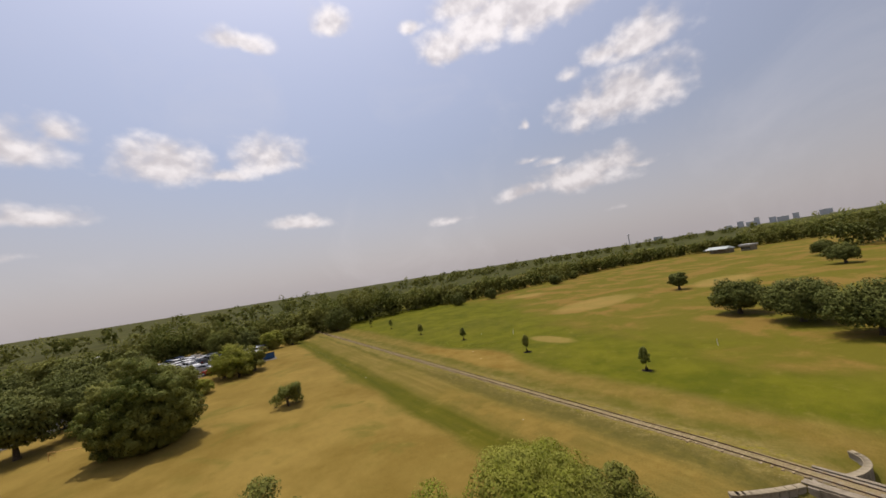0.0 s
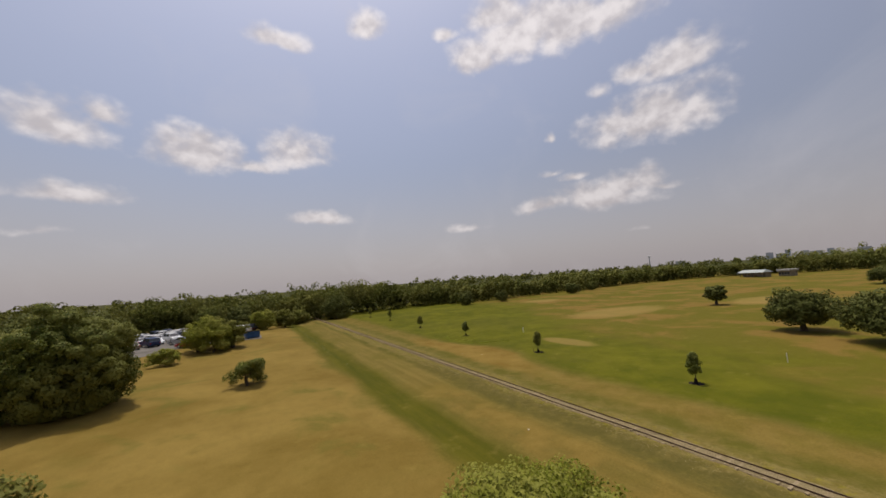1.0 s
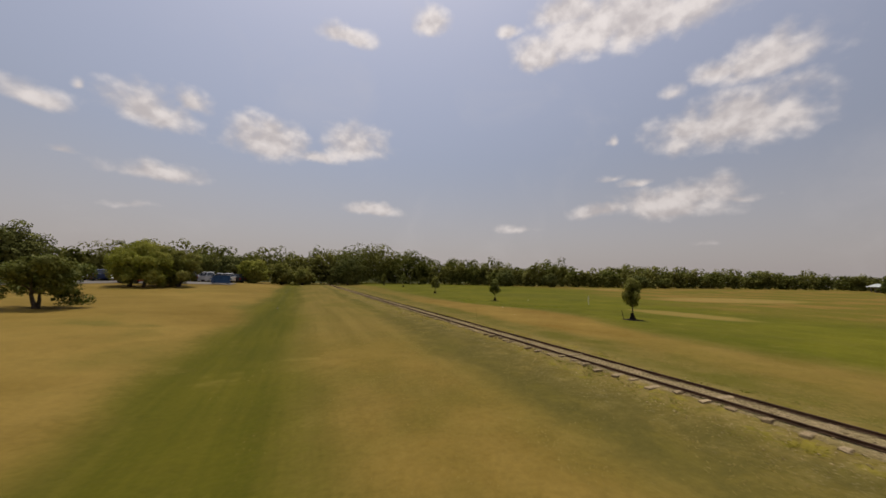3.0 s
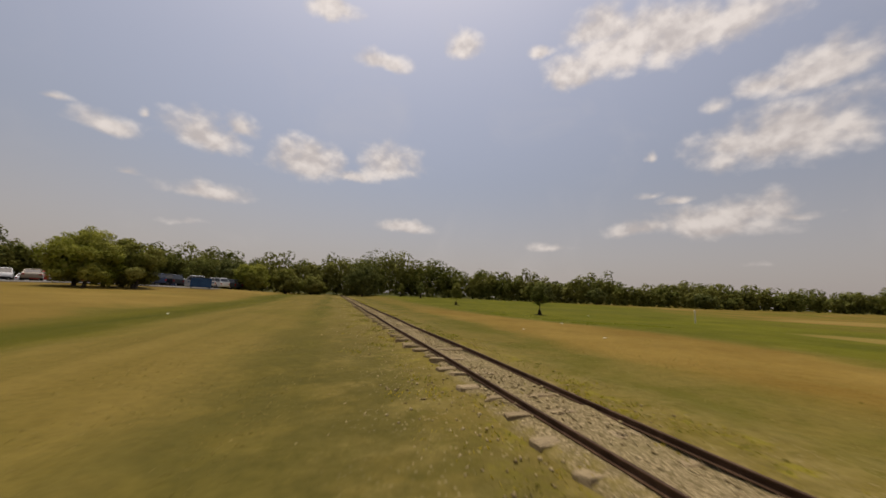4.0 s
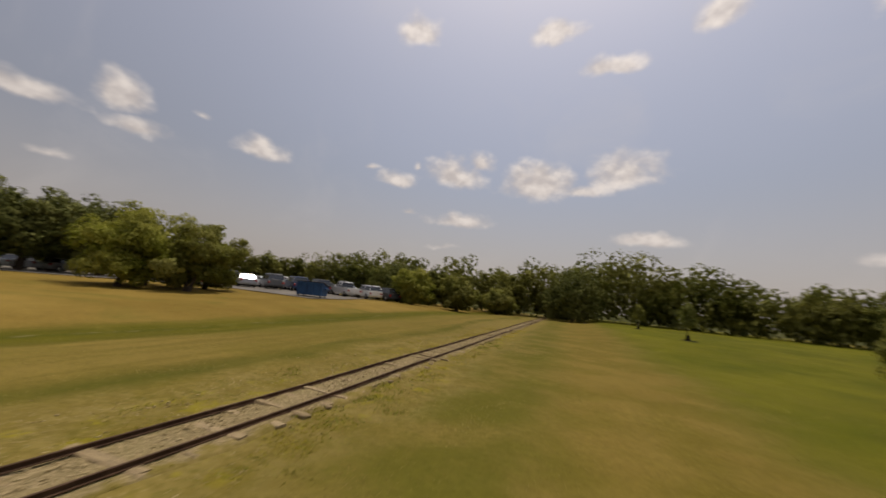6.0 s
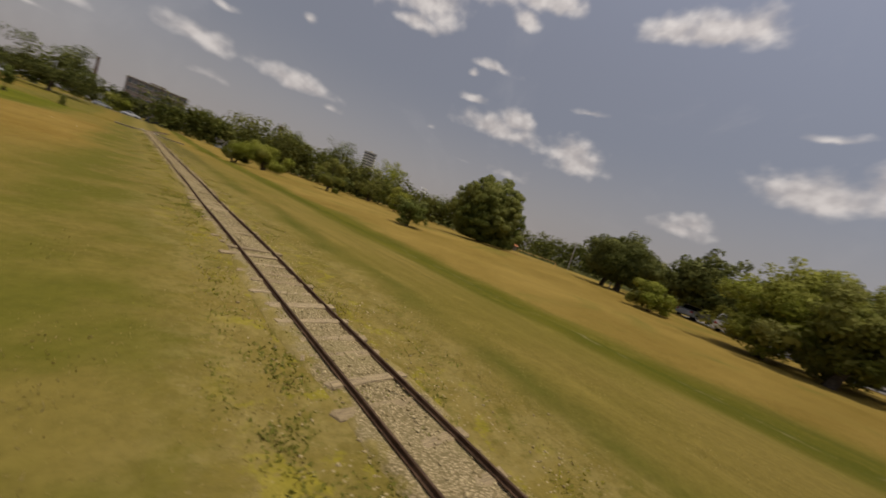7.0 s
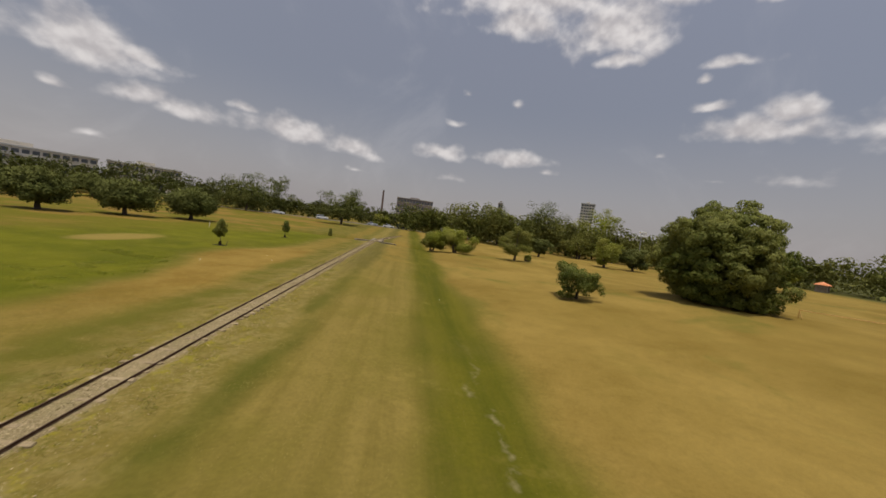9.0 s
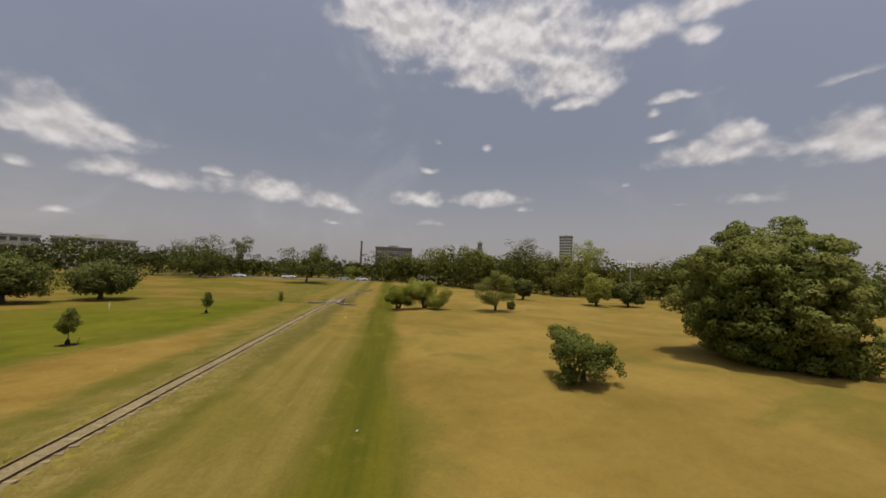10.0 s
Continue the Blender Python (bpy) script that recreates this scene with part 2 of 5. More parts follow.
def tie_paint(N, p):
    r = N.add("ShaderNodeObjectInfo").outputs["Random"]
    grain = N.noise(N.add("ShaderNodeMapping", ins={"Vector": p, "Scale": (2.5, 38.0, 30.0)}).outputs[0], 3.0, 6.0, 0.65)
    a = N.mix(r, (0.27, 0.205, 0.112), (0.40, 0.315, 0.185))
    return N.mix(N.ramp(grain, 0.40, 0.72), a, (0.105, 0.078, 0.052))


M["tie"] = material("weathered_tie", tie_paint, 0.92, bump=0.5, bump_scale=35.0)
M["stone"] = material("ballast_stone", lambda N, p: N.mix(N.add("ShaderNodeNewGeometry").outputs["Random Per Island"], (0.20, 0.15, 0.07), (0.47, 0.38, 0.21)), 0.9)


def gravel_paint(N, p):
    v = N.add("ShaderNodeTexVoronoi", ins={"Vector": p, "Scale": 46.0})
    c = N.mix(N.math("MULTIPLY", v.outputs["Color"], 1.0), (0.28, 0.215, 0.115), (0.46, 0.365, 0.215))
    c = N.mix(N.ramp(v.outputs["Distance"], 0.25, 0.6), c, (0.16, 0.125, 0.06))
    c = N.mix(N.ramp(N.noise(p, 1.1, 5.0), 0.45, 0.68, 0.0, 0.6), c, (0.22, 0.18, 0.082))
    xyz = N.add("ShaderNodeSeparateXYZ", ins={0: p})
    away = N.math("ADD", N.math("ABSOLUTE", xyz.outputs[0]), N.math("MULTIPLY_ADD", N.noise(p, 3.5, 5.0, 0.7), 0.9, -0.45))
    edge = N.math("MULTIPLY", N.ramp(away, 0.36, 0.54), N.ramp(xyz.outputs[1], -8.0, -4.0, 0.0, 0.85))
    return N.mix(edge, c, N.mix(N.ramp(N.noise(p, 6.0, 4.0), 0.4, 0.62), (0.17, 0.135, 0.028), (0.24, 0.185, 0.06)))


M["gravel"] = material("ballast_gravel", gravel_paint, 0.95, bump=0.9, bump_scale=28.0)


def ground_paint(N, p):
    """Dry mown grass, with greener bands along the hollow and on the sports field, and worn bare strips."""
    xyz = N.add("ShaderNodeSeparateXYZ", ins={0: p})
    x, y = xyz.outputs[0], xyz.outputs[1]
    broad = N.noise(p, 0.045, 5.0, 0.6)
    mid = N.noise(p, 0.28, 5.0, 0.62)
    fine = N.noise(p, 3.2, 6.0, 0.72)
    streak = N.noise(N.add("ShaderNodeMapping", ins={"Vector": p, "Scale": (1.3, 0.055, 1.0)}).outputs[0], 1.0, 5.0, 0.65)
    wob = N.math("ADD", x, N.math("MULTIPLY_ADD", N.noise(p, 0.12, 3.0), 2.6, -1.3))
    wob = N.math("ADD", wob, N.math("MULTIPLY_ADD", fine, 0.7, -0.35))

    def band(lo, hi, soft, v=wob):
        return N.math("MULTIPLY", N.ramp(v, lo - soft, lo + soft), N.ramp(v, hi - soft, hi + soft, 1.0, 0.0))

    blotch = N.noise(p, 0.10, 6.0, 0.62, 0.4)
    dry = N.mix(N.ramp(N.math("MULTIPLY_ADD", blotch, 0.7, N.math("MULTIPLY", mid, 0.3)), 0.34, 0.66), (0.172, 0.116, 0.023), (0.262, 0.180, 0.045))
    dry = N.mix(N.ramp(mid, 0.52, 0.74, 0.0, 0.5), dry, (0.152, 0.112, 0.020))
    dry = N.mix(N.ramp(N.noise(p, 0.16, 4.0, 0.55, 0.6), 0.54, 0.68, 0.0, 0.7), dry, (0.138, 0.120, 0.022))
    green = N.mix(N.ramp(N.math("MULTIPLY_ADD", streak, 0.6, N.math("MULTIPLY", mid, 0.4)), 0.35, 0.65), (0.066, 0.070, 0.005), (0.110, 0.100, 0.009))
    field = N.mix(N.ramp(N.math("MULTIPLY_ADD", blotch, 0.5, N.math("MULTIPLY", mid, 0.5)), 0.34, 0.66), (0.072, 0.083, 0.004), (0.140, 0.134, 0.009))
    worn = N.mix(N.ramp(N.math("MULTIPLY_ADD", mid, 0.6, N.math("MULTIPLY", fine, 0.4)), 0.34, 0.66), (0.184, 0.115, 0.021), (0.270, 0.182, 0.044))
    lawn = N.mix(N.ramp(streak, 0.35, 0.65), (0.158, 0.120, 0.026), (0.202, 0.150, 0.037))
    lawn = N.mix(N.ramp(blotch, 0.42, 0.62, 0.0, 0.75), lawn, (0.142, 0.117, 0.020))
    # west: lawn, a hollow with greener grass, then the dry field
    c = N.mix(N.ramp(wob, -10.6, -9.6), dry, lawn)
    c = N.mix(N.math("MULTIPLY", band(-10.2, -7.0, 1.0), N.ramp(mid, 0.2, 0.5, 0.7, 0.95)), c, green)
    c = N.mix(N.math("MULTIPLY", N.math("MULTIPLY", band(-2.9, -2.1, 0.35), N.ramp(mid, 0.3, 0.6, 0.15, 0.75)), N.ramp(y, -2.0, 30.0, 0.45, 1.0)), c, (0.070, 0.076, 0.009))
    c = N.mix(N.math("MULTIPLY", N.math("MULTIPLY", band(-6.6, -3.6, 0.7), N.ramp(y, 14.0, -4.0)), N.ramp(mid, 0.35, 0.6, 0.1, 0.75)), c, worn)
    # east: grass by the rails, dirt track, then the playing field
    olive = N.mix(N.ramp(N.noise(p, 0.5, 5.0, 0.6), 0.40, 0.62), (0.112, 0.102, 0.015), (0.168, 0.130, 0.030))
    c = N.mix(N.ramp(wob, 0.8, 1.8), c, olive)
    broadening = N.math("MULTIPLY", N.ramp(y, 2.0, 9.0), N.ramp(y, 13.0, 24.0, 2.6, 0.0))
    dirt = N.math("MULTIPLY", N.ramp(wob, 2.6, 4.2), N.ramp(N.math("SUBTRACT", wob, broadening), 5.6, 7.6, 1.0, 0.0))
    c = N.mix(N.math("MULTIPLY", dirt, N.math("MULTIPLY", N.ramp(streak, 0.24, 0.46, 0.6, 1.0), N.math("MULTIPLY", N.ramp(y, 34.0, 22.0, 0.35, 1.0), N.ramp(y, -2.0, 6.0, 0.5, 1.0)))), c, worn)
    north = N.math("MULTIPLY", N.ramp(y, 2.0, 60.0), 26.0)
    far = N.ramp(N.math("SUBTRACT", N.math("ADD", wob, N.math("MULTIPLY_ADD", broad, 22.0, -11.0)), north), 19.0, 34.0)
    along = N.math("MULTIPLY", N.ramp(y, -40.0, -26.0), N.ramp(y, 92.0, 130.0, 1.0, 0.35))
    south = N.math("MULTIPLY", N.ramp(N.math("ADD", y, N.math("MULTIPLY_ADD", broad, 16.0, -8.0)), -6.0, -20.0), N.ramp(x, 13.0, 20.0))
    grown = N.math("MULTIPLY", N.ramp(N.math("SUBTRACT", wob, broadening), 5.8, 8.6), along)
    c = N.mix(N.math("MULTIPLY", grown, N.ramp(broad, 0.30, 0.55, 0.75, 0.98)), c, field)
    sere = N.mix(N.ramp(blotch, 0.40, 0.56), (0.218, 0.136, 0.032), (0.128, 0.112, 0.013))
    c = N.mix(N.math("MULTIPLY", N.math("MAXIMUM", far, N.math("MULTIPLY", south, N.ramp(x, 60.0, 40.0))), 0.9), c, sere)
    # the dirt of the ball diamonds
    for cx, cy, rx, ry in ((18.6, 8.8, 1.9, 4.6), (84.0, 9.0, 12.0, 6.0), (52.0, 24.0, 14.0, 6.5), (66.0, 62.0, 7.0, 5.0)):
        du = N.math("DIVIDE", N.math("SUBTRACT", x, cx), rx)
        dv = N.math("DIVIDE", N.math("SUBTRACT", y, cy), ry)
        d = N.math("ADD", N.math("MULTIPLY_ADD", du, du, N.math("MULTIPLY", dv, dv)), N.math("MULTIPLY_ADD", mid, 1.3, -0.65))
        c = N.mix(N.math("MULTIPLY", N.ramp(d, 0.4, 1.3, 1.0, 0.0), 0.6), c, (0.314, 0.217, 0.065))
    bend = N.math("ADD", x, N.math("MULTIPLY_ADD", N.noise(p, 0.22, 5.0, 0.65), 3.2, -1.6))
    rill = N.math("MULTIPLY", band(-8.72, -8.58, 0.10, bend), N.math("MULTIPLY", N.ramp(N.noise(p, 1.3, 6.0, 0.7), 0.46, 0.60), N.ramp(y, 27.0, 34.0)))
    c = N.mix(N.math("MULTIPLY", rill, 0.5), c, (0.28, 0.235, 0.125))
    mottle = N.ramp(N.noise(p, 1.6, 6.0, 0.7), 0.46, 0.66, 0.0, 0.32)
    c = N.mix(N.math("MULTIPLY", mottle, N.ramp(x, -40.0, -4.0, 0.25, 0.8)), c, N.mix(0.55, c, (0.080, 0.062, 0.010)))
    # gravelly shoulder by the rails
    shoulder = N.math("MULTIPLY", band(-2.0, 1.7, 0.5), N.ramp(N.noise(p, 1.4, 6.0, 0.72), 0.36, 0.58))
    c = N.mix(N.math("MULTIPLY", shoulder, 0.62), c, N.mix(N.ramp(fine, 0.4, 0.6), (0.165, 0.126, 0.036), (0.25, 0.195, 0.068)))
    verge = band(-2.3, 2.9, 0.5)
    clump = N.math("MULTIPLY", N.ramp(N.noise(p, 4.5, 6.0, 0.75), 0.50, 0.64), N.ramp(N.noise(p, 0.8, 3.0), 0.40, 0.58, 0.08, 0.50))
    c = N.mix(N.math("MULTIPLY", verge, clump), c, N.mix(fine, (0.070, 0.072, 0.010), (0.15, 0.135, 0.016)))
    golden = N.math("MULTIPLY", N.ramp(N.noise(p, 2.6, 6.0, 0.72), 0.54, 0.62), band(-1.3, 1.2, 0.35))
    c = N.mix(N.math("MULTIPLY", golden, 0.7), c, N.mix(fine, (0.16, 0.145, 0.014), (0.30, 0.245, 0.022)))
    shaggy = N.math("MULTIPLY", band(-3.2, -1.0, 0.5), N.math("MULTIPLY", N.ramp(y, 18.0, 6.0), N.ramp(N.noise(p, 1.3, 5.0, 0.7), 0.36, 0.56, 0.25, 0.85)))
    c = N.mix(shaggy, c, N.mix(fine, (0.070, 0.062, 0.014), (0.130, 0.108, 0.026)))
    chips = N.add("ShaderNodeTexVoronoi", ins={"Vector": p, "Scale": 32.0})
    pale = N.math("MULTIPLY", N.ramp(N.dot(chips.outputs["Color"], (1.0, 0.0, 0.0)), 0.80, 0.86), N.ramp(chips.outputs["Distance"], 0.30, 0.42, 1.0, 0.0))
    pale = N.math("MULTIPLY", pale, N.math("MULTIPLY", band(-1.7, 1.2, 0.6), N.ramp(N.noise(p, 1.7, 4.0), 0.40, 0.55, 0.1, 1.0)))
    c = N.mix(N.math("MULTIPLY", pale, 0.7), c, (0.38, 0.305, 0.175))
    tuft = N.ramp(N.noise(p, 9.0, 6.0, 0.75), 0.30, 0.72)
    c = N.mix(N.math("MULTIPLY", tuft, N.ramp(x, -16.0, -6.0, 0.20, 0.32)), c, N.mix(0.72, c, (0.014, 0.014, 0.002)))
    c = N.mix(N.ramp(N.noise(p, 0.7, 4.0, 0.7), 0.55, 0.8, 0.0, 0.28), c, (0.286, 0.210, 0.052))
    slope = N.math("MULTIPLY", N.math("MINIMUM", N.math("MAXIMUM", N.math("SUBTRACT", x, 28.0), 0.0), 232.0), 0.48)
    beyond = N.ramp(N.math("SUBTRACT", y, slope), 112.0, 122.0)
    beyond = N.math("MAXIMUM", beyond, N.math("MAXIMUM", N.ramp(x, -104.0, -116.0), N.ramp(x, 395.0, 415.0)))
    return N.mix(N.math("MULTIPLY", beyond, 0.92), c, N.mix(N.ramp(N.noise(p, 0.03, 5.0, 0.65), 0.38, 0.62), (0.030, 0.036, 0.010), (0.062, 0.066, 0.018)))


M["ground"] = material("dry_grass_ground", ground_paint, 0.95, bump=0.8, bump_scale=14.0, specular=0.1)
M["blade"] = material("grass_blades", leafy((0.19, 0.145, 0.036), (0.14, 0.122, 0.022), (0.27, 0.21, 0.07)), 0.8, translucent=0.5)
M["tuft"] = material("green_tufts", leafy((0.12, 0.145, 0.012), (0.16, 0.17, 0.016), (0.20, 0.20, 0.035)), 0.8, translucent=0.5, specular=0.1)
M["weed"] = material("weed_leaves", leafy((0.19, 0.165, 0.024), (0.34, 0.26, 0.024), (0.15, 0.155, 0.03)), 0.8, translucent=0.5, specular=0.1)
M["asphalt"] = material("pale_asphalt", two((0.15, 0.138, 0.12), (0.21, 0.193, 0.168), 0.3, 30.0, 0.25), 0.92, bump=0.2)
M["concrete"] = material("concrete", two((0.40, 0.375, 0.33), (0.52, 0.49, 0.43), 0.5, 12.0, 0.25), 0.9, bump=0.2)
M["limestone"] = material("limestone", two((0.24, 0.20, 0.145), (0.36, 0.31, 0.235), 2.0, 18.0, 0.4), 0.92, bump=0.5)
M["coping"] = material("pale_coping", two((0.27, 0.225, 0.15), (0.38, 0.32, 0.22), 2.0, 18.0, 0.4), 0.92, bump=0.4)
M["plank"] = material("bridge_plank", two((0.24, 0.20, 0.14), (0.35, 0.295, 0.215), 3.0, 40.0, 0.5), 0.9, bump=0.4)
M["facade"] = material("pale_facade", two((0.52, 0.475, 0.40), (0.60, 0.55, 0.47), 0.05, 0.8, 0.2), 0.85)
M["facade_dark"] = material("brown_facade", two((0.17, 0.135, 0.12), (0.22, 0.175, 0.155), 0.06, 0.9, 0.3), 0.8)
M["roof"] = material("flat_roof", two((0.40, 0.385, 0.36), (0.5, 0.48, 0.45), 0.1, 1.0, 0.2), 0.9)
M["window"] = material("dark_window", (lambda N, p: (0.045, 0.052, 0.06)), 0.12, specular=0.6)
# far panes: reflected sky and haze painted in as a pale blue base
M["sky_glass"] = material("sky_painted_glass", two((0.36, 0.41, 0.48), (0.42, 0.47, 0.54), 0.05), 0.3, specular=0.5)
M["brick"] = material("dark_brick", two((0.115, 0.075, 0.060), (0.17, 0.115, 0.09), 0.4, 6.0, 0.4), 0.9)
# skyline concrete, paled by distance haze that is put into its colour
M["hazy"] = material("hazed_concrete", two((0.60, 0.60, 0.62), (0.66, 0.66, 0.68), 0.02, 0.2, 0.2), 0.9)
M["blue"] = material("dumpster_blue", two((0.018, 0.065, 0.17), (0.03, 0.095, 0.23), 1.2, 20.0, 0.3), 0.5, bump=0.1)
M["black"] = material("black_rubber", two((0.012, 0.012, 0.013), (0.03, 0.03, 0.03), 8.0), 0.75)
M["mulch"] = material("dark_mulch", two((0.012, 0.010, 0.010), (0.035, 0.027, 0.022), 14.0, 60.0), 0.9, bump=0.6)
M["white"] = material("white_paint", two((0.72, 0.71, 0.68), (0.80, 0.79, 0.76), 2.0, 25.0, 0.12), 0.5)
M["orange"] = material("orange_paint", two((0.42, 0.24, 0.07), (0.52, 0.31, 0.10), 2.0, 25.0, 0.2), 0.55)
M["tile_roof"] = material("orange_roof", two((0.55, 0.20, 0.08), (0.66, 0.27, 0.12), 1.0, 12.0, 0.3), 0.8)
M["green_metal"] = material("green_roof", two((0.33, 0.36, 0.34), (0.43, 0.46, 0.43), 0.2, 3.0, 0.2), 0.6)
M["steel"] = material("galvanised_steel", two((0.30, 0.30, 0.30), (0.42, 0.42, 0.41), 2.0, 20.0, 0.2), 0.45, metal=0.7)
M["lamp_glass"] = material("lamp_lens", (lambda N, p: (0.82, 0.82, 0.80)), 0.25)
M["glass"] = material("car_glass", (lambda N, p: (0.022, 0.026, 0.030)), 0.06, specular=0.9)
M["chrome"] = material("bright_metal", two((0.55, 0.55, 0.55), (0.68, 0.68, 0.67), 3.0), 0.22, metal=0.9)
M["tail"] = material("red_lens", (lambda N, p: (0.35, 0.012, 0.012)), 0.2, specular=0.6)
for key, col in (("white", (0.74, 0.74, 0.73)), ("silver", (0.40, 0.41, 0.42)), ("dark", (0.028, 0.030, 0.034)), ("red", (0.48, 0.022, 0.018)), ("navy", (0.022, 0.045, 0.12)), ("grey", (0.13, 0.135, 0.14)), ("gold", (0.33, 0.27, 0.19))):
    M["car_" + key] = material("car_paint_" + key, two(col, tuple(v * 0.85 for v in col), 1.5, 30.0, 0.08), 0.28, metal=0.25, specular=0.6)


# ---- the lie of the land ----
def smooth(a, b, v):
    v = np.clip((np.asarray(v, float) - a) / (b - a), 0, 1)
    return v * v * (3 - 2 * v)


def bump2(x, y, cx, cy, rx, ry):
    return np.exp(-(((x - cx) / rx) ** 2) - (((y - cy) / ry) ** 2))


def track_x(y):
    """The track runs straight and bends gently to the west beyond the bridge."""
    u = np.clip(-18 - np.asarray(y, float), 0, None)
    return -0.0045 * u**2 / (1 + 0.02 * u)


def land(x, y):
    x, y = np.asarray(x, float), np.asarray(y, float)
    off = x - track_x(y)
    z = -0.17 + 0.08 * np.sin(x * 0.021 + 1.0) * np.sin(y * 0.017)
    z = z - 0.28 * np.exp(-(((off + 9) / 3.0) ** 2)) * smooth(-40, -20, y) * smooth(100, 80, y)
    z = z - 0.05 * bump2(x, y, -20, 16, 8, 9)
    z = z + 0.85 * bump2(x, y, -34, 16, 12, 12)
    z = z + 0.60 * bump2(x, y, -42, 31, 12, 9)
    z = z + 0.75 * bump2(x, y, -30, 62, 26, 20)
    z = z - 0.10 * bump2(x, y, 14, 27, 6, 14)
    z = z + 0.45 * smooth(46, 62, y) * smooth(4, 9, x)
    z = z + 1.1 * smooth(-48, -100, y) * smooth(-70, 20, x)
    z = z + 0.8 * smooth(90, 230, x)
    z = z - 1.5 * np.exp(-(((y + 28.6 + 0.25 * (x + 1)) / 3.0) ** 2)) * smooth(34, 10, np.abs(x + 6))
    z = z + 0.3 * bump2(x, y, -24, -18, 11, 9)
    on = np.exp(-((off / 1.5) ** 4)) * smooth(-26.4, -24.8, y)
    z = z * (1 - on) - 0.105 * on
    z = z + 4 * smooth(400, 1500, np.hypot(x, y))
    return z


def ground_at(x, y):
    return float(land(x, y))


def link(name, bm, mat, parent=None, label="", at=None):
    """A bmesh as one mesh object."""
    me = bpy.data.meshes.new(name)
    bm.to_mesh(me)
    bm.free()
    for m in (mat if isinstance(mat, (list, tuple)) else [mat]):
        me.materials.append(m)
    ob = new(name, me)
    if parent is not None:
        ob.parent = parent
    if at is not None:
        ob.matrix_basis = at
    if label:
        tagged(ob, label)
    return ob


def part(name, bm, mat, parent, label="", at=None):
    return link(name, bm, mat, parent, label, at)


def raw(name, verts, faces, mat, parent=None, label=""):
    """A mesh object from arrays of places (and, in three more columns, normals) and equal-sided faces."""
    verts, faces = np.asarray(verts, np.float32), np.asarray(faces, np.int32)
    verts, normals = verts[:, :3], verts[:, 3:]
    me = bpy.data.meshes.new(name)
    me.vertices.add(len(verts))
    me.vertices.foreach_set("co", np.ascontiguousarray(verts).ravel())
    n = faces.shape[1]
    me.loops.add(faces.size)
    me.loops.foreach_set("vertex_index", faces.ravel())
    me.polygons.add(len(faces))
    me.polygons.foreach_set("loop_start", np.arange(0, faces.size, n, dtype=np.int32))
    me.polygons.foreach_set("loop_total", np.full(len(faces), n, np.int32))
    me.update(calc_edges=True)
    me.validate()
    if normals.shape[1]:
        me.normals_split_custom_set_from_vertices(normals)
    me.materials.append(mat)
    ob = new(name, me)
    if parent is not None:
        ob.parent = parent
    if label:
        tagged(ob, label)
    return ob


def box(bm, x0, x1, y0, y1, z0, z1, bevel=0.0):
    m = Matrix.LocRotScale(((x0 + x1) / 2, (y0 + y1) / 2, (z0 + z1) / 2), None, (x1 - x0, y1 - y0, z1 - z0))
    vs = bmesh.ops.create_cube(bm, size=1.0, matrix=m)["verts"]
    if bevel:
        es = list({e for v in vs for e in v.link_edges})
        bmesh.ops.bevel(bm, geom=es, offset=bevel, segments=1, affect="EDGES")
    return bm


def tube(bm, points, radii, sides=8):
    """A tapered tube along points."""
    rings = []
    for i, p in enumerate(points):
        p = Vector(p)
        d = (Vector(points[min(i + 1, len(points) - 1)]) - Vector(points[max(i - 1, 0)])).normalized()
        s = d.cross(Vector((0.31, 0.95, 0.05))).normalized()
        u = s.cross(d)
        rings.append([bm.verts.new(p + (s * math.cos(2 * math.pi * k / sides) + u * math.sin(2 * math.pi * k / sides)) * radii[i]) for k in range(sides)])
    for a, b in zip(rings, rings[1:]):
        for k in range(sides):
            bm.faces.new((a[k], a[(k + 1) % sides], b[(k + 1) % sides], b[k]))
    bm.faces.new(rings[0][::-1])
    bm.faces.new(rings[-1])
    return bm


def thing(name, label, category, at, group=""):
    ob = new(name)
    ob.matrix_basis = at
    return tagged(ob, label, category, group)


# ---- ground ----
def axis(stops):
    out = []
    for a, b, step in stops:
        out += list(np.arange(a, b, step))
    return np.array(out + [stops[-1][1]])


gx = axis([(-3800, -600, 320), (-600, -160, 40), (-160, -40, 4), (-40, -12, 1), (-12, 12, 0.5), (12, 40, 1), (40, 160, 4), (160, 600, 40), (600, 3800, 320)])
gy = axis([(-3800, -600, 320), (-600, -160, 40), (-160, -50, 4), (-50, -20, 0.7), (-20, 60, 1.0), (60, 160, 4), (160, 600, 40), (600, 3800, 320)])
X, Y = np.meshgrid(gx, gy)
Z = land(X, Y)
near_z = np.random.RandomState(3).normal(0, 0.012, Z.shape) * (np.abs(X) < 60)
idx = np.arange(X.size).reshape(X.shape)
quads = np.stack([idx[:-1, :-1], idx[:-1, 1:], idx[1:, 1:], idx[1:, :-1]], -1).reshape(-1, 4)
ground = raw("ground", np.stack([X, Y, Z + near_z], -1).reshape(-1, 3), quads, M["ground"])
tagged(ground, "mown park grass, burnt tan with greener hollows", "ground", kind="structure")
for p in ground.data.polygons:
    p.use_smooth = True


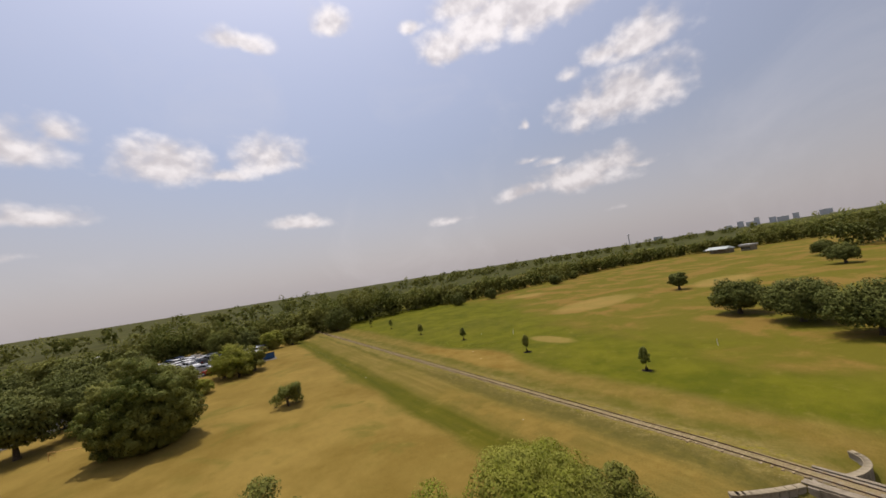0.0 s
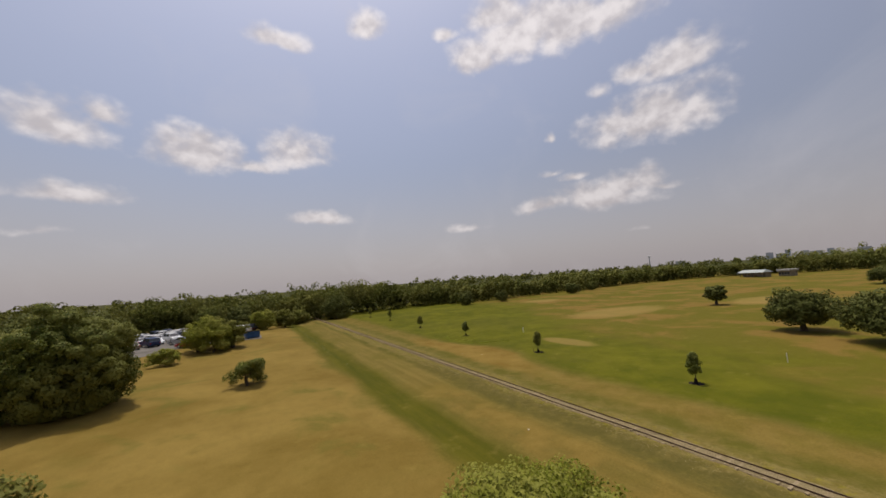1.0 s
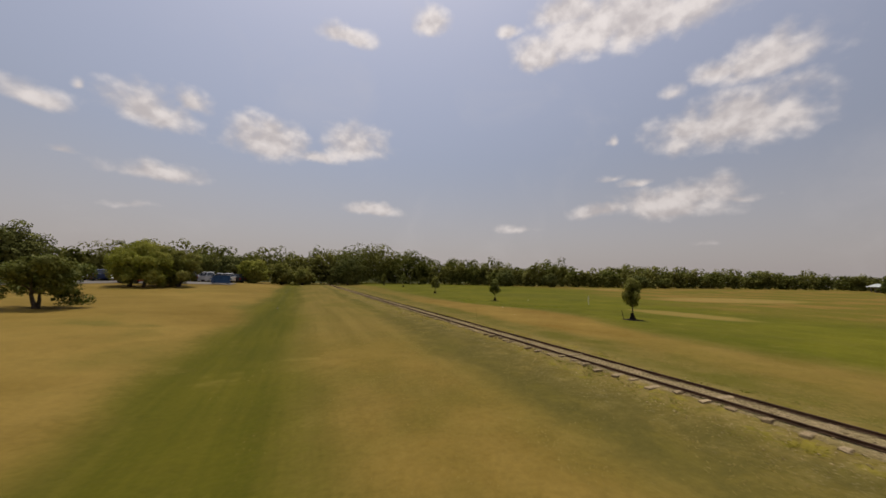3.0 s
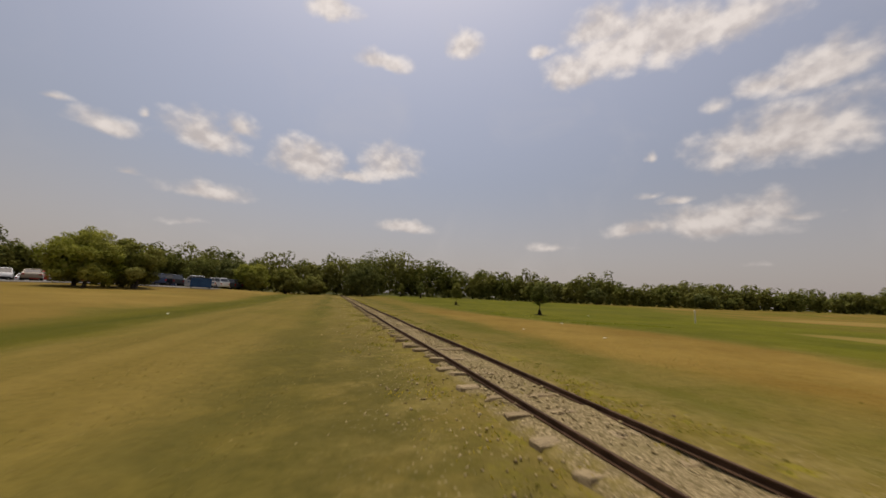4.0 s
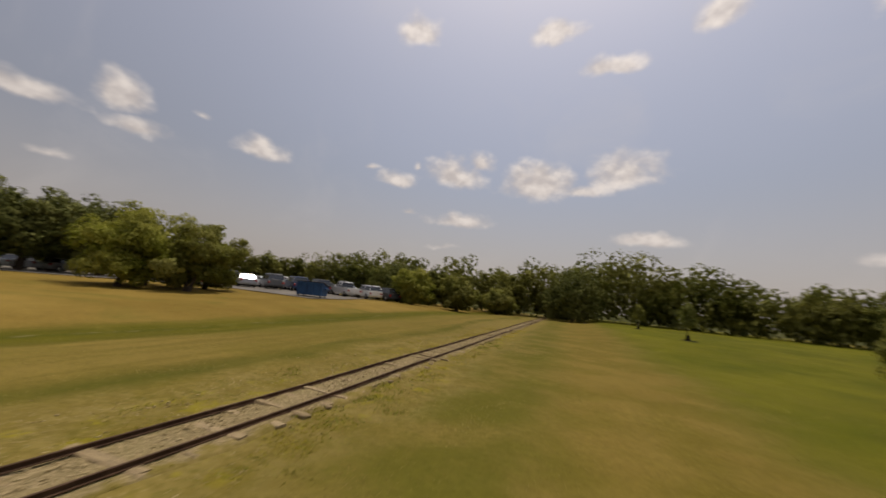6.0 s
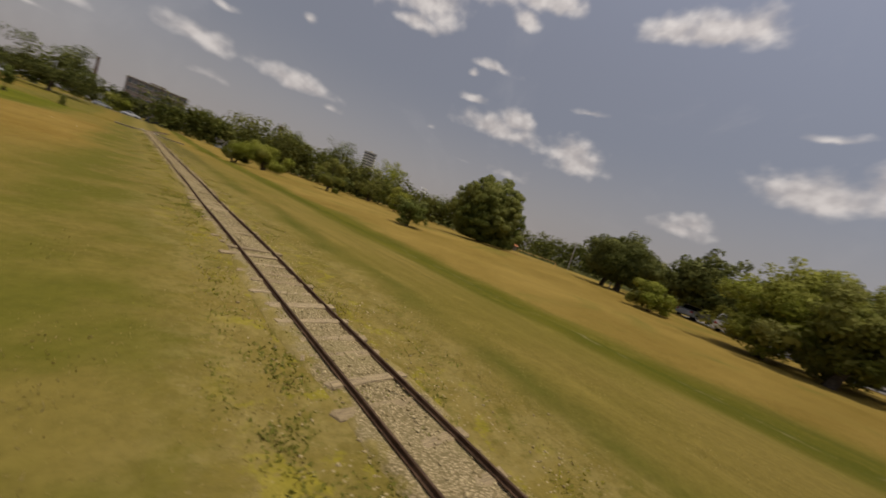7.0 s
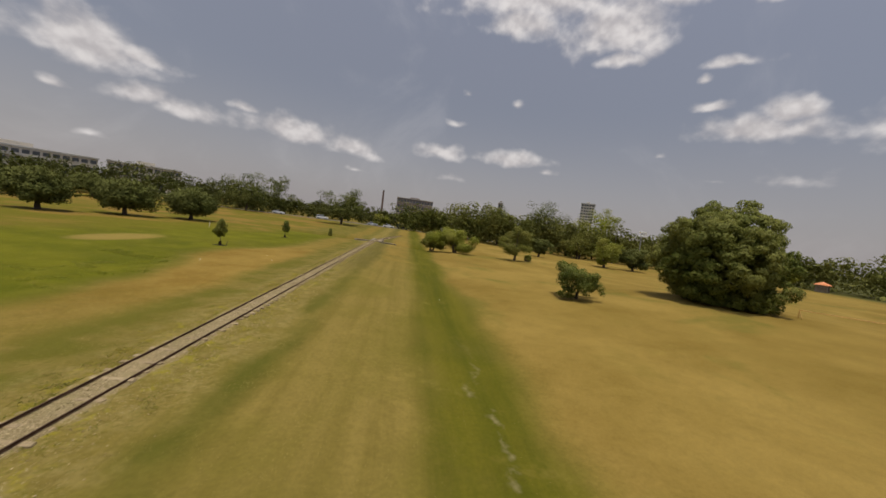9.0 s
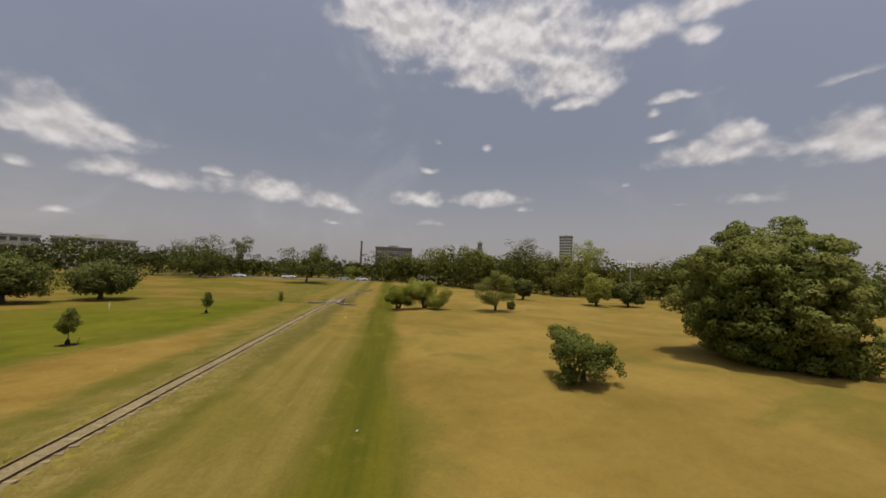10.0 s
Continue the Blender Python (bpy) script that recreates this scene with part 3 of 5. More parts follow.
def sheet(name, inside, step, lift, mat, x0, x1, y0, y1):
    """A thin paved sheet that follows the land, where inside(x, y) holds."""
    xs, ys = np.arange(x0, x1 + step, step), np.arange(y0, y1 + step, step)
    a, b = np.meshgrid(xs, ys)
    n = np.arange(a.size).reshape(a.shape)
    q = np.stack([n[:-1, :-1], n[:-1, 1:], n[1:, 1:], n[1:, :-1]], -1).reshape(-1, 4)
    mid = np.stack([a.ravel()[q].mean(1), b.ravel()[q].mean(1)], -1)
    return raw(name, np.stack([a, b, land(a, b) + lift], -1).reshape(-1, 3), q[inside(mid[:, 0], mid[:, 1])], mat)


# ---- car park and far pavings ----
lot = sheet("car_park", lambda x, y: (y > 54 - np.clip(-x - 29, 0, 22)) & (x < -17.2 - 0.35 * np.clip(y - 60, 0, 40)) & (y < 92 - 0.5 * np.clip(-x - 40, 0, 60)), 0.5, 0.06, M["asphalt"], -74, -14, 28, 92)
tagged(lot, "pale sun-bleached asphalt of the car park", "car park", kind="structure")
south_lot = sheet("road", lambda x, y: (np.abs(y + 118 - 0.18 * x) < 5) | ((np.abs(x - 6) < 7) & (y < -108)), 1.0, 0.05, M["asphalt"], -60, 90, -140, -96)
tagged(south_lot, "pale paved park road under trees", "road", kind="structure")

# ---- trees ----
def leaf_quads(rng, centres, radii, count, size, squash=0.85, lift=0.25, tight=0.0, away=None):
    """Small folded leaves, or sprays of them, over a crown of clumps."""
    centres, radii = np.asarray(centres, float), np.asarray(radii, float)
    pick = rng.choice(len(centres), count, p=radii**2 / (radii**2).sum())
    d = rng.normal(size=(count, 3))
    d[:, 2] += lift
    d /= np.linalg.norm(d, axis=1, keepdims=True)
    if away is not None:
        back = d @ away
        d = d - (np.maximum(back - 0.25, 0) * 2)[:, None] * away
        d /= np.linalg.norm(d, axis=1, keepdims=True)
    p = centres[pick] + d * (radii[pick] * (0.55 + 0.33 * tight + (0.48 - 0.33 * tight) * rng.rand(count) ** 0.6))[:, None] * (1, 1, squash)
    n = d + rng.normal(size=(count, 3)) * (0.5 - 0.28 * tight) + (0, 0, 0.25)
    n /= np.linalg.norm(n, axis=1, keepdims=True)
    t = np.cross(n, rng.normal(size=(count, 3)))
    t /= np.linalg.norm(t, axis=1, keepdims=True)
    b = np.cross(n, t)
    ln = (size * (0.6 + 0.8 * rng.rand(count)))[:, None]
    wd = ln * (0.55 + 0.3 * rng.rand(count))[:, None]
    v = np.stack([p - t * ln / 2, p - b * wd / 2 - n * ln * 0.12, p + t * ln / 2, p + b * wd / 2 - n * ln * 0.12], 1)
    out = p - centres.mean(0)
    out /= np.linalg.norm(out, axis=1, keepdims=True)
    soft = 0.45 * d + 0.35 * out + 0.45 * n + (0, 0, 0.12)
    soft /= np.linalg.norm(soft, axis=1, keepdims=True)
    return np.concatenate([v.reshape(-1, 3), np.repeat(soft, 4, 0)], 1), np.arange(count * 4).reshape(-1, 4)


def round_clumps(rng, radius, low, high, count, lump=0.2, grain=0.09, waist=0.36, boughs=34):
    """Clumps over a full, rounded crown that swells at each bough, and some inside it."""
    rise, drop = (high - low) * (1 - waist), (high - low) * waist
    k = np.arange(count) + 0.5
    up, turn = 1 - 1.96 * k / count, k * 2.39996
    d = np.stack([np.sqrt(1 - up**2) * np.cos(turn), np.sqrt(1 - up**2) * np.sin(turn), up], -1) + rng.normal(0, 0.05, (count, 3))
    d /= np.linalg.norm(d, axis=1, keepdims=True)
    b = rng.normal(size=(boughs, 3)) + (0, 0, 0.2)
    b /= np.linalg.norm(b, axis=1, keepdims=True)
    swell = (np.exp((d @ b.T - 1) / 0.028) * rng.uniform(0.6, 1.1, boughs)).max(1)
    reach = (1 - grain * 0.8 - lump + lump * swell) * rng.uniform(0.96, 1.03, count)
    reach[rng.rand(count) < 0.25] *= 0.72
    c = d * reach[:, None]
    c[:, 2] = np.where(c[:, 2] > 0, c[:, 2] * rise, -drop * np.minimum(1.0, np.abs(c[:, 2]) * 1.9))
    c = c * (radius, radius, 1) + (0, 0, low + drop)
    return c, radius * grain * rng.uniform(0.7, 1.4, count)


def crown_clumps(rng, radius, low, high, count, lump=0.16, grain=0.15, waist=0.36, under=0.7, inner=0.15):
    """Clump centres over boughs that make up a ragged dome between two heights, and their radii. waist: how far up it is widest."""
    rise, drop = (high - low) * (1 - waist), (high - low) * waist
    boughs = max(7, int(count / 9))
    d = rng.normal(size=(boughs, 3))
    d /= np.linalg.norm(d, axis=1, keepdims=True)
    reach = 0.70 + lump * rng.uniform(-1.0, 0.9, boughs)
    reach[rng.rand(boughs) < inner] *= 0.6
    hub = d * reach[:, None]
    size = rng.uniform(0.20, 0.36, boughs)
    # each bough is a cushion of clumps, most of them on its outer and upper side
    k = rng.randint(0, boughs, count)
    e = rng.normal(size=(count, 3)) + 0.55 * d[k] + (0, 0, 0.3)
    e /= np.linalg.norm(e, axis=1, keepdims=True)
    c = hub[k] + e * (size[k] * rng.uniform(0.75, 1.1, count))[:, None]
    c[:, 2] = np.where(c[:, 2] > 0, c[:, 2] * rise, -drop * np.abs(c[:, 2]) ** under)
    c *= (radius, radius, 1)
    r = radius * grain * rng.uniform(0.6, 1.35, count)
    c[:, :2] *= radius / np.percentile(np.hypot(c[:, 0], c[:, 1]) + r, 95)
    c[:, 2] *= np.where(c[:, 2] > 0, rise / np.percentile(c[:, 2] + r * 0.8, 98), 1.0)
    c[:, 2] += low + drop
    return c, r


def dome_clumps(rng, radius, high, count):
    """Clumps over a closed, rounded crown that reaches down to the ground, as at a wood's edge."""
    k = np.arange(count) + 0.5
    up = 1 - 1.92 * k / count
    turn = k * 2.39996 + rng.rand() * 6.283
    d = np.stack([np.sqrt(1 - up**2) * np.cos(turn), np.sqrt(1 - up**2) * np.sin(turn), up], -1) + rng.normal(0, 0.10, (count, 3))
    d *= rng.uniform(0.66, 0.86, (count, 1)) * (1 + 0.14 * np.sin(turn * 3 + up * 4))[:, None]
    c = d * (radius, radius, high * 0.54) + (0, 0, high * 0.46)
    return c, radius * rng.uniform(0.19, 0.31, count)


def grow_wood(rng, top_ob, height, girth, centres, limbs=7, lean=0.04, stems=1):
    """The trunk, or several stems, and the limbs that reach into the crown, each a part."""
    for s in range(stems):
        a = rng.rand() * 6.28
        off = Vector((math.cos(a), math.sin(a), 0)) * (0.0 if stems == 1 else girth * 1.6)
        top = off * 2.2 + Vector((rng.normal() * lean, rng.normal() * lean, 1)) * height
        bm = bmesh.new()
        tube(bm, [off + Vector((0, 0, -0.25)), off + Vector((0, 0, 0.12)), (off + top) / 2 + Vector((rng.normal(), rng.normal(), 0)) * lean * height * 0.5, top],
             [girth * 1.7, girth * 1.15, girth * 0.85, girth * 0.6], 9)
        part("trunk" if stems == 1 else "stem", bm, M["bark"], top_ob, "furrowed brown bark")
        for c in rng.permutation(len(centres))[:max(2, limbs // stems)]:
            end = Vector(centres[c])
            knee = top.lerp(end, 0.45) + Vector((0, 0, -0.08 * (end - top).length))
            bm = bmesh.new()
            tube(bm, [top * 0.93, knee, end], [girth * 0.5, girth * 0.3, girth * 0.08], 6)
            part("limb", bm, M["bark"], top_ob)


def tree(name, label, x, y, height, radius, bare, mat, leaves, size, seed, clumps=120, girth=None, lump=0.18, grain=0.15, waist=0.36, stems=1, group="", category="tree", dense=True, rounded=False):
    """A tree with a trunk, limbs and a crown of many leaves. bare: the height at which the crown starts."""
    rng = np.random.RandomState(seed)
    at = pose(x, y, ground_at(x, y))
    top = thing(name, label, category, at, group)
    c, r = round_clumps(rng, radius, bare, height, clumps, lump, grain, waist) if rounded else crown_clumps(rng, radius, bare, height, clumps, lump, grain, waist)
    g = girth or 0.035 * height + 0.03
    grow_wood(rng, top, max(bare * 1.05, height * 0.3), g, c, stems=stems)
    v, f = leaf_quads(rng, c, r, leaves, size, 0.8, 0.15, 0.15 if dense else 0.0)
    if dense:
        mid = np.array((0, 0, bare + (height - bare) * waist))
        v2, f2 = leaf_quads(rng, mid + (c - mid) * 0.66, r * 1.2, max(300, leaves // 14), size * 2.6, 0.8, 0.0)
        v, f = np.concatenate([v, v2]), np.concatenate([f, f2 + len(v)])
    v[:, 2] = np.maximum(v[:, 2], 0.12)
    raw("crown", v, f, mat, top)
    return top


def sapling(x, y, height, radius, seed, stake=False, label="young street tree with a dark mulch mound at its foot"):
    rng = np.random.RandomState(seed)
    top = thing("sapling", label, "young tree", pose(x, y, ground_at(x, y)), "young trees along the railway")
    bare = height * 0.30
    n = 60
    u = rng.rand(n) ** 0.8
    wide = radius * 0.78 * np.minimum(1.0, 0.45 + 2.6 * u) * (1.05 - 0.80 * u**1.4)
    a, q = rng.rand(n) * 6.283, np.sqrt(rng.rand(n)) * rng.uniform(0.75, 1.2, n)
    c = np.stack([np.cos(a) * wide * q, np.sin(a) * wide * q, bare + (height - bare) * (0.08 + 0.86 * u)], -1)
    v, f = leaf_quads(rng, c, radius * (0.17 + 0.15 * rng.rand(n)), 6200 if -12 < y < 50 else 3000, 0.078, 1.1)
    grow_wood(rng, top, height * 0.5, 0.035, c, 8, 0.02)
    raw("crown", v, f, M["leaf_mesquite"] if seed % 2 else M["leaf_big"], top)
    bm = bmesh.new()
    tube(bm, [(0, 0, -0.1), (0, 0, 0.06), (0.02, 0, 0.20), (0.0, 0.01, 0.34), (0, 0, 0.40)], [0.19, 0.155, 0.12, 0.08, 0.04], 11)
    for w in bm.verts:
        w.co += Vector((rng.normal(), rng.normal(), rng.normal() * 0.5)) * 0.016
    part("mulch_mound", bm, M["mulch"], top, "black plastic watering bag round the stem")
    bm = bmesh.new()
    ring = [bm.verts.new((math.cos(a) * 0.75 * (0.8 + 0.3 * rng.rand()), math.sin(a) * 0.75 * (0.8 + 0.3 * rng.rand()), -0.03)) for a in np.linspace(0, 6.28, 18, endpoint=False)]
    hub = bm.verts.new((0, 0, 0.07))
    for a, b in zip(ring, ring[1:] + ring[:1]):
        bm.faces.new((a, b, hub))
    part("mulch_ring", bm, M["mulch"], top, "ring of dark wood mulch")
    if stake:
        bm = bmesh.new()
        tube(bm, [(-0.55, 0.1, -0.1), (-0.75, 0.1, 0.55)], [0.022, 0.018], 6)
        part("stake", bm, M["bark"], top, "leaning wooden stake")
    return top


for n, (x, y, h, r) in enumerate(((9.4, -32.0, 2.4, 0.75), (11.2, -10.4, 2.4, 0.76), (11.3, 7.0, 2.45, 0.80), (12.7, 25.4, 2.3, 0.80), (11.8, 41.5, 2.5, 0.88), (11.6, 58.5, 2.6, 0.85), (10.8, 72.0, 2.5, 0.8), (40.0, 96.0, 2.8, 0.9))):
    sapling(x, y, h, r, 11 + n, stake=n == 2)

# the great tree, the low bush and the trees round them
tree("oak_tree", "broad domed oak with dense glossy foliage over dark shade", -32.6, 15.1, 9.5, 5.65, 0.35, M["leaf_big"], 110000, 0.15, 5, clumps=460, girth=0.42, lump=0.26, grain=0.09, waist=0.36, rounded=True)
tree("shrub", "low many-stemmed bush, olive green, alone on dry grass", -19.6, 16.4, 2.75, 2.15, 0.12, M["leaf_big"], 13000, 0.105, 6, clumps=150, girth=0.09, lump=0.3, grain=0.15, waist=0.55, stems=4, category="bush")
tree("live_oak", "dark live oak with a wide flat-bottomed crown", -39.6, 30.6, 6.9, 5.2, 1.35, M["leaf_oak"], 42000, 0.165, 7, clumps=240, girth=0.33, lump=0.34, grain=0.12, waist=0.32, rounded=True)
tree("shrub", "pale green feathery shrub beside the live oak", -29.6, 37.0, 2.4, 2.1, 0.05, M["leaf_light"], 7500, 0.13, 8, clumps=120, girth=0.06, stems=3, lump=0.22, waist=0.42, category="bush")
for n, (x, y, h, r) in enumerate(((-24.6, 44.0, 5.4, 3.3), (-21.6, 46.6, 4.6, 2.8), (-26.8, 47.0, 5.8, 3.3), (-24.2, 50.0, 5.4, 3.0))):
    tree("mesquite_tree", "feathery mesquite tree in a clump by the car park", x, y, h, r, 0.25, M["leaf_light"] if n % 2 == 0 else M["leaf_mesquite"], 15000, 0.15, 20 + n, clumps=190, girth=0.14, lump=0.28, waist=0.4, stems=2, group="mesquite clump")
for n, (x, y, h, r) in enumerate(((-43.0, 37.5, 7.8, 4.8), (-46.0, 44.0, 8.6, 5.0), (-45.5, 26.5, 7.4, 4.8), (-56.0, 54.0, 8.6, 5.2), (-53.0, 42.0, 8.2, 5.0), (-41.5, 51.5, 8.8, 6.2), (-47.0, 50.0, 9.4, 5.4), (-43.5, 46.5, 8.4, 4.6))):
    tree("live_oak", "dark live oak shading the car park", x, y, h, r, 1.9, M["leaf_oak"], 9500, 0.29, 30 + n, clumps=130, girth=0.28, lump=0.36, waist=0.3, grain=0.14, rounded=True, group="oaks round the car park")
for n, (x, y, h, r, m) in enumerate(((-16.2, 73.0, 5.4, 3.8, "leaf_light"), (-10.8, 76.5, 5.4, 3.4, "leaf_mesquite"), (-21.0, 80.0, 7.0, 4.4, "leaf_oak"), (4.4, 86.0, 8.6, 6.0, "leaf_oak"), (-6.5, 84.0, 4.6, 3.4, "leaf_mesquite"),
                                   (-28.0, 88.0, 8.4, 5.0, "leaf_wood"), (47.0, 78.0, 5.2, 3.2, "leaf_oak"), (61.0, 76.0, 4.4, 2.9, "leaf_oak"), (99.0, 77.0, 5.0, 3.6, "leaf_oak"), (118.0, 82.0, 4.4, 3.0, "leaf_wood"))):
    tree("park_tree", "round-headed tree before the woods" if m != "leaf_light" else "bright green round tree by the car park", x, y, h, r, 0.5, M[m], 9000, 0.27, 40 + n, clumps=130, girth=0.26, lump=0.36, grain=0.14, rounded=True)
# the playing field's oaks
for n, (x, y, h, r) in enumerate(((41.5, -8.5, 5.9, 4.5), (37.0, -16.5, 6.2, 5.3), (31.6, -23.7, 6.2, 5.6), (70.0, 13.0, 4.7, 2.7), (106.0, -9.0, 5.6, 4.2), (134.0, 0.0, 5.2, 4.2))):
    tree("live_oak", "compact dark live oak standing on the playing field", x, y, h, r, 1.35, M["leaf_oak"], 13000, 0.24, 60 + n, clumps=150, girth=0.30, lump=0.36, waist=0.30, grain=0.14, rounded=True, group="oaks on the playing field")
for n, (x, y, h, r) in enumerate(((54.0, -96.0, 14.2, 10.2), (58.5, -140.0, 17.6, 7.4), (16.6, -82.0, 12.0, 9.2), (73.5, -34.0, 6.0, 4.6), (94.0, -62.0, 6.4, 5.6), (82.0, -66.0, 6.4, 5.4))):
    tree("live_oak", "spreading dark live oak on watered grass", x, y, h, r, 1.7 if h < 8 else 2.4, M["leaf_oak"], 9000, 0.32, 70 + n, clumps=190, girth=0.34, waist=0.26, lump=0.22, group="row of oaks")
# round the bridge and south of it
for n, (x, y, h, r, m, s, what) in enumerate((
        (-14.9, -19.2, 4.2, 5.3, "leaf_light", 3, "wide feathery mesquite beside the bridge"), (-10.8, -21.2, 3.3, 2.6, "leaf_mesquite", 2, "feathery mesquite beside the bridge"), (-24.6, -15.4, 5.7, 3.7, "leaf_mesquite", 1, "small tree with a dark trunk on dry grass"),
        (-38.5, -41.0, 4.6, 3.0, "leaf_oak", 2, "small dark tree on dry grass"), (-29.8, -23.4, 1.3, 0.7, "leaf_mesquite", 2, "little round bush on dry grass"), (-49.0, -29.0, 6.0, 4.2, "leaf_light", 2, "yellow-green tree with leaning stems"),
        (-55.0, -28.5, 5.2, 4.0, "leaf_oak", 2, "dark small-leaved tree on dry grass"), (-56.0, -55.0, 8.4, 6.0, "leaf_mesquite", 2, "olive green tree at the field's edge"), (6.5, -122.0, 5.6, 6.0, "leaf_light", 3, "low yellow-green spreading tree"),
        (-50.3, -71.7, 16.6, 8.6, "leaf_oak", 1, "tall dark tree with a ragged head"), (-38.0, -80.0, 13.5, 7.0, "leaf_wood", 1, "tall green tree behind the dry field"), (-65.4, -64.4, 16.4, 7.4, "leaf_light", 1, "tall bright green tree behind the field"), (-82.0, -22.0, 5.5, 3.6, "leaf_light", 1, "light green tree by the hut"))):
    tree("park_tree", what, x, y, h, r, 0.3 if s == 3 else h * 0.16, M[m], 55000 if n == 0 else 20000 if n < 3 else 10000 if h > 12 else 7000, 0.115 if n < 3 else 0.26, 90 + n, clumps=280 if h > 12 else 150, dense=m not in ("leaf_light", "leaf_mesquite") or h > 8, girth=0.16 + 0.006 * h, stems=s, lump=0.3, waist=0.42)


def woods(name, label, stops, rows, gap, spacing, heights, leaves, size, seed, mat, fine=36):
    """A belt of trees along a line, as one body of foliage."""
    rng = np.random.RandomState(seed)
    V, Fs, count = [], [], 0
    line = np.array(stops, float)
    for row in range(rows):
        for a, b in zip(line, line[1:]):
            length = np.linalg.norm(b - a)
            side = np.array([-(b - a)[1], (b - a)[0]]) / length
            for k in range(max(1, int(length / spacing))):
                p = a + (b - a) * (k + rng.rand()) / max(1, int(length / spacing)) + side * (row * gap + rng.normal() * gap * 0.25)
                swell = math.sin(p[0] * 0.11 + 1.7 * math.sin(p[1] * 0.07 + seed)) + 0.6 * math.sin(p[0] * 0.043 - p[1] * 0.05 + seed)
                h = rng.uniform(*heights) * (1 + 0.05 * row + 0.13 * swell)
                r = h * rng.uniform(0.46, 0.66)
                away = np.array((side[0], side[1], 0.0))
                c, rad = dome_clumps(rng, r, h, fine)
                open_side = c @ away < r * 0.30
                c, rad = c[open_side], rad[open_side]
                at = np.array((p[0], p[1], ground_at(*p)))
                v, f = leaf_quads(rng, c + at, rad, leaves, size, 0.85, 0.2, 1.0, away)
                if row:
                    f = f[v[f[:, 0], 2] > at[2] + h * 0.42]
                    used_v = np.unique(f)
                    v, f = v[used_v], np.searchsorted(used_v, f)
                mid = np.array((0, 0, h * 0.45))
                v2, f2 = leaf_quads(rng, mid + (c - mid) * 0.90 + at, rad, leaves // 4, size * 1.7, 0.9, 0.0, 1.0, away)
                V.append(np.concatenate([v, v2]))
                Fs.append(np.concatenate([f, f2 + len(v)]) + count)
                count += len(v) + len(v2)
    return tagged(raw(name, np.concatenate(V), np.concatenate(Fs), mat), label, "woods", kind="stuff")


woods("woods", "dense mixed woodland edging the park", [(262, -30), (258, 20), (236, 62), (190, 92), (140, 104), (100, 102), (70, 100), (46, 98)], 3, 6, 4.0, (4.2, 8.2), 640, 0.56, 201, M["leaf_wood"])
woods("woods", "dense mixed woodland beside the car park", [(54, 104), (28, 104), (-12, 98), (-36, 104), (-64, 98), (-82, 74), (-88, 44), (-104, 18)], 3, 5, 4.4, (5.0, 9.6), 1050, 0.50, 207, M["leaf_wood"], 44)
woods("woods", "woodland on the rise behind the pavilion", [(300, 70), (296, 20), (290, -40), (270, -90)], 2, 8, 4.4, (9.5, 12.5), 260, 0.95, 208, M["leaf_wood"], 24)
woods("woods", "woodland beyond the dry field", [(-150, 20), (-150, -20), (-118, -62), (-82, -88), (-48, -104), (-14, -128)], 3, 8, 5.6, (8, 11), 480, 0.68, 202, M["leaf_wood"])
woods("woods", "grove of tall trees south of the dry field", [(-100, -40), (-78, -52), (-58, -66), (-40, -84), (-22, -112), (-4, -122)], 2, 7, 4.2, (8.5, 12.5), 700, 0.6, 205, M["leaf_wood"])
woods("woods", "trees along the park road", [(-14, -132), (30, -134), (66, -112)], 2, 8, 4.6, (6.4, 8.8), 600, 0.6, 203, M["leaf_oak"])
woods("woods", "dense oaks before the office blocks", [(60, -118), (98, -88), (122, -54), (150, -30), (168, 0)], 2, 8, 4.6, (7.4, 10.6), 760, 0.55, 206, M["leaf_oak"])
woods("far_woods", "distant woods fading to the horizon", [(900, 300), (560, 380), (300, 420), (60, 330), (-160, 300), (-330, 160), (-380, -60), (-330, -300), (-120, -420), (160, -420), (330, -300), (420, -120)], 2, 46, 13, (8.5, 13), 190, 1.35, 204, M["leaf_wood"], 18)


# ---- railway ----
y_track = np.arange(-66.0, 101.0, 1.0)


def rail_profile():
    return [(-0.024, 0.0), (0.024, 0.0), (0.024, 0.006), (0.006, 0.013), (0.005, 0.034), (0.0125, 0.039), (0.0125, 0.051), (0.009, 0.054), (-0.009, 0.054), (-0.0125, 0.051), (-0.0125, 0.039), (-0.005, 0.034), (-0.006, 0.013), (-0.024, 0.006)]


def track_point(y, side):
    y = np.asarray(y, float)
    slope = (track_x(y + 0.5) - track_x(y - 0.5))
    return track_x(y) + side / np.sqrt(1 + slope**2), y - side * slope


railway = thing("railway_track", "narrow-gauge park railway with rusty rails on weathered ties", "railway", pose(0, 0, 0))
for side in (-0.305, 0.305):
    bm = bmesh.new()
    prof = rail_profile()
    last = None
    for y in y_track:
        cx, cy = track_point(y, side)
        rz = -0.054 + 0.006 * math.sin(y * 0.9 + side)
        ring = [bm.verts.new((cx + 0.012 * math.sin(y * 0.7 + side * 9) + px, cy, rz + pz)) for px, pz in prof]
        if last:
            for k in range(len(prof)):
                f = bm.faces.new((last[k], last[(k + 1) % len(prof)], ring[(k + 1) % len(prof)], ring[k]))
                f.material_index = 1 if k == 7 else 0
        last = ring
    part("rail", bm, [M["rail"], M["railhead"]], railway, "rusty steel rail with a dull worn head")

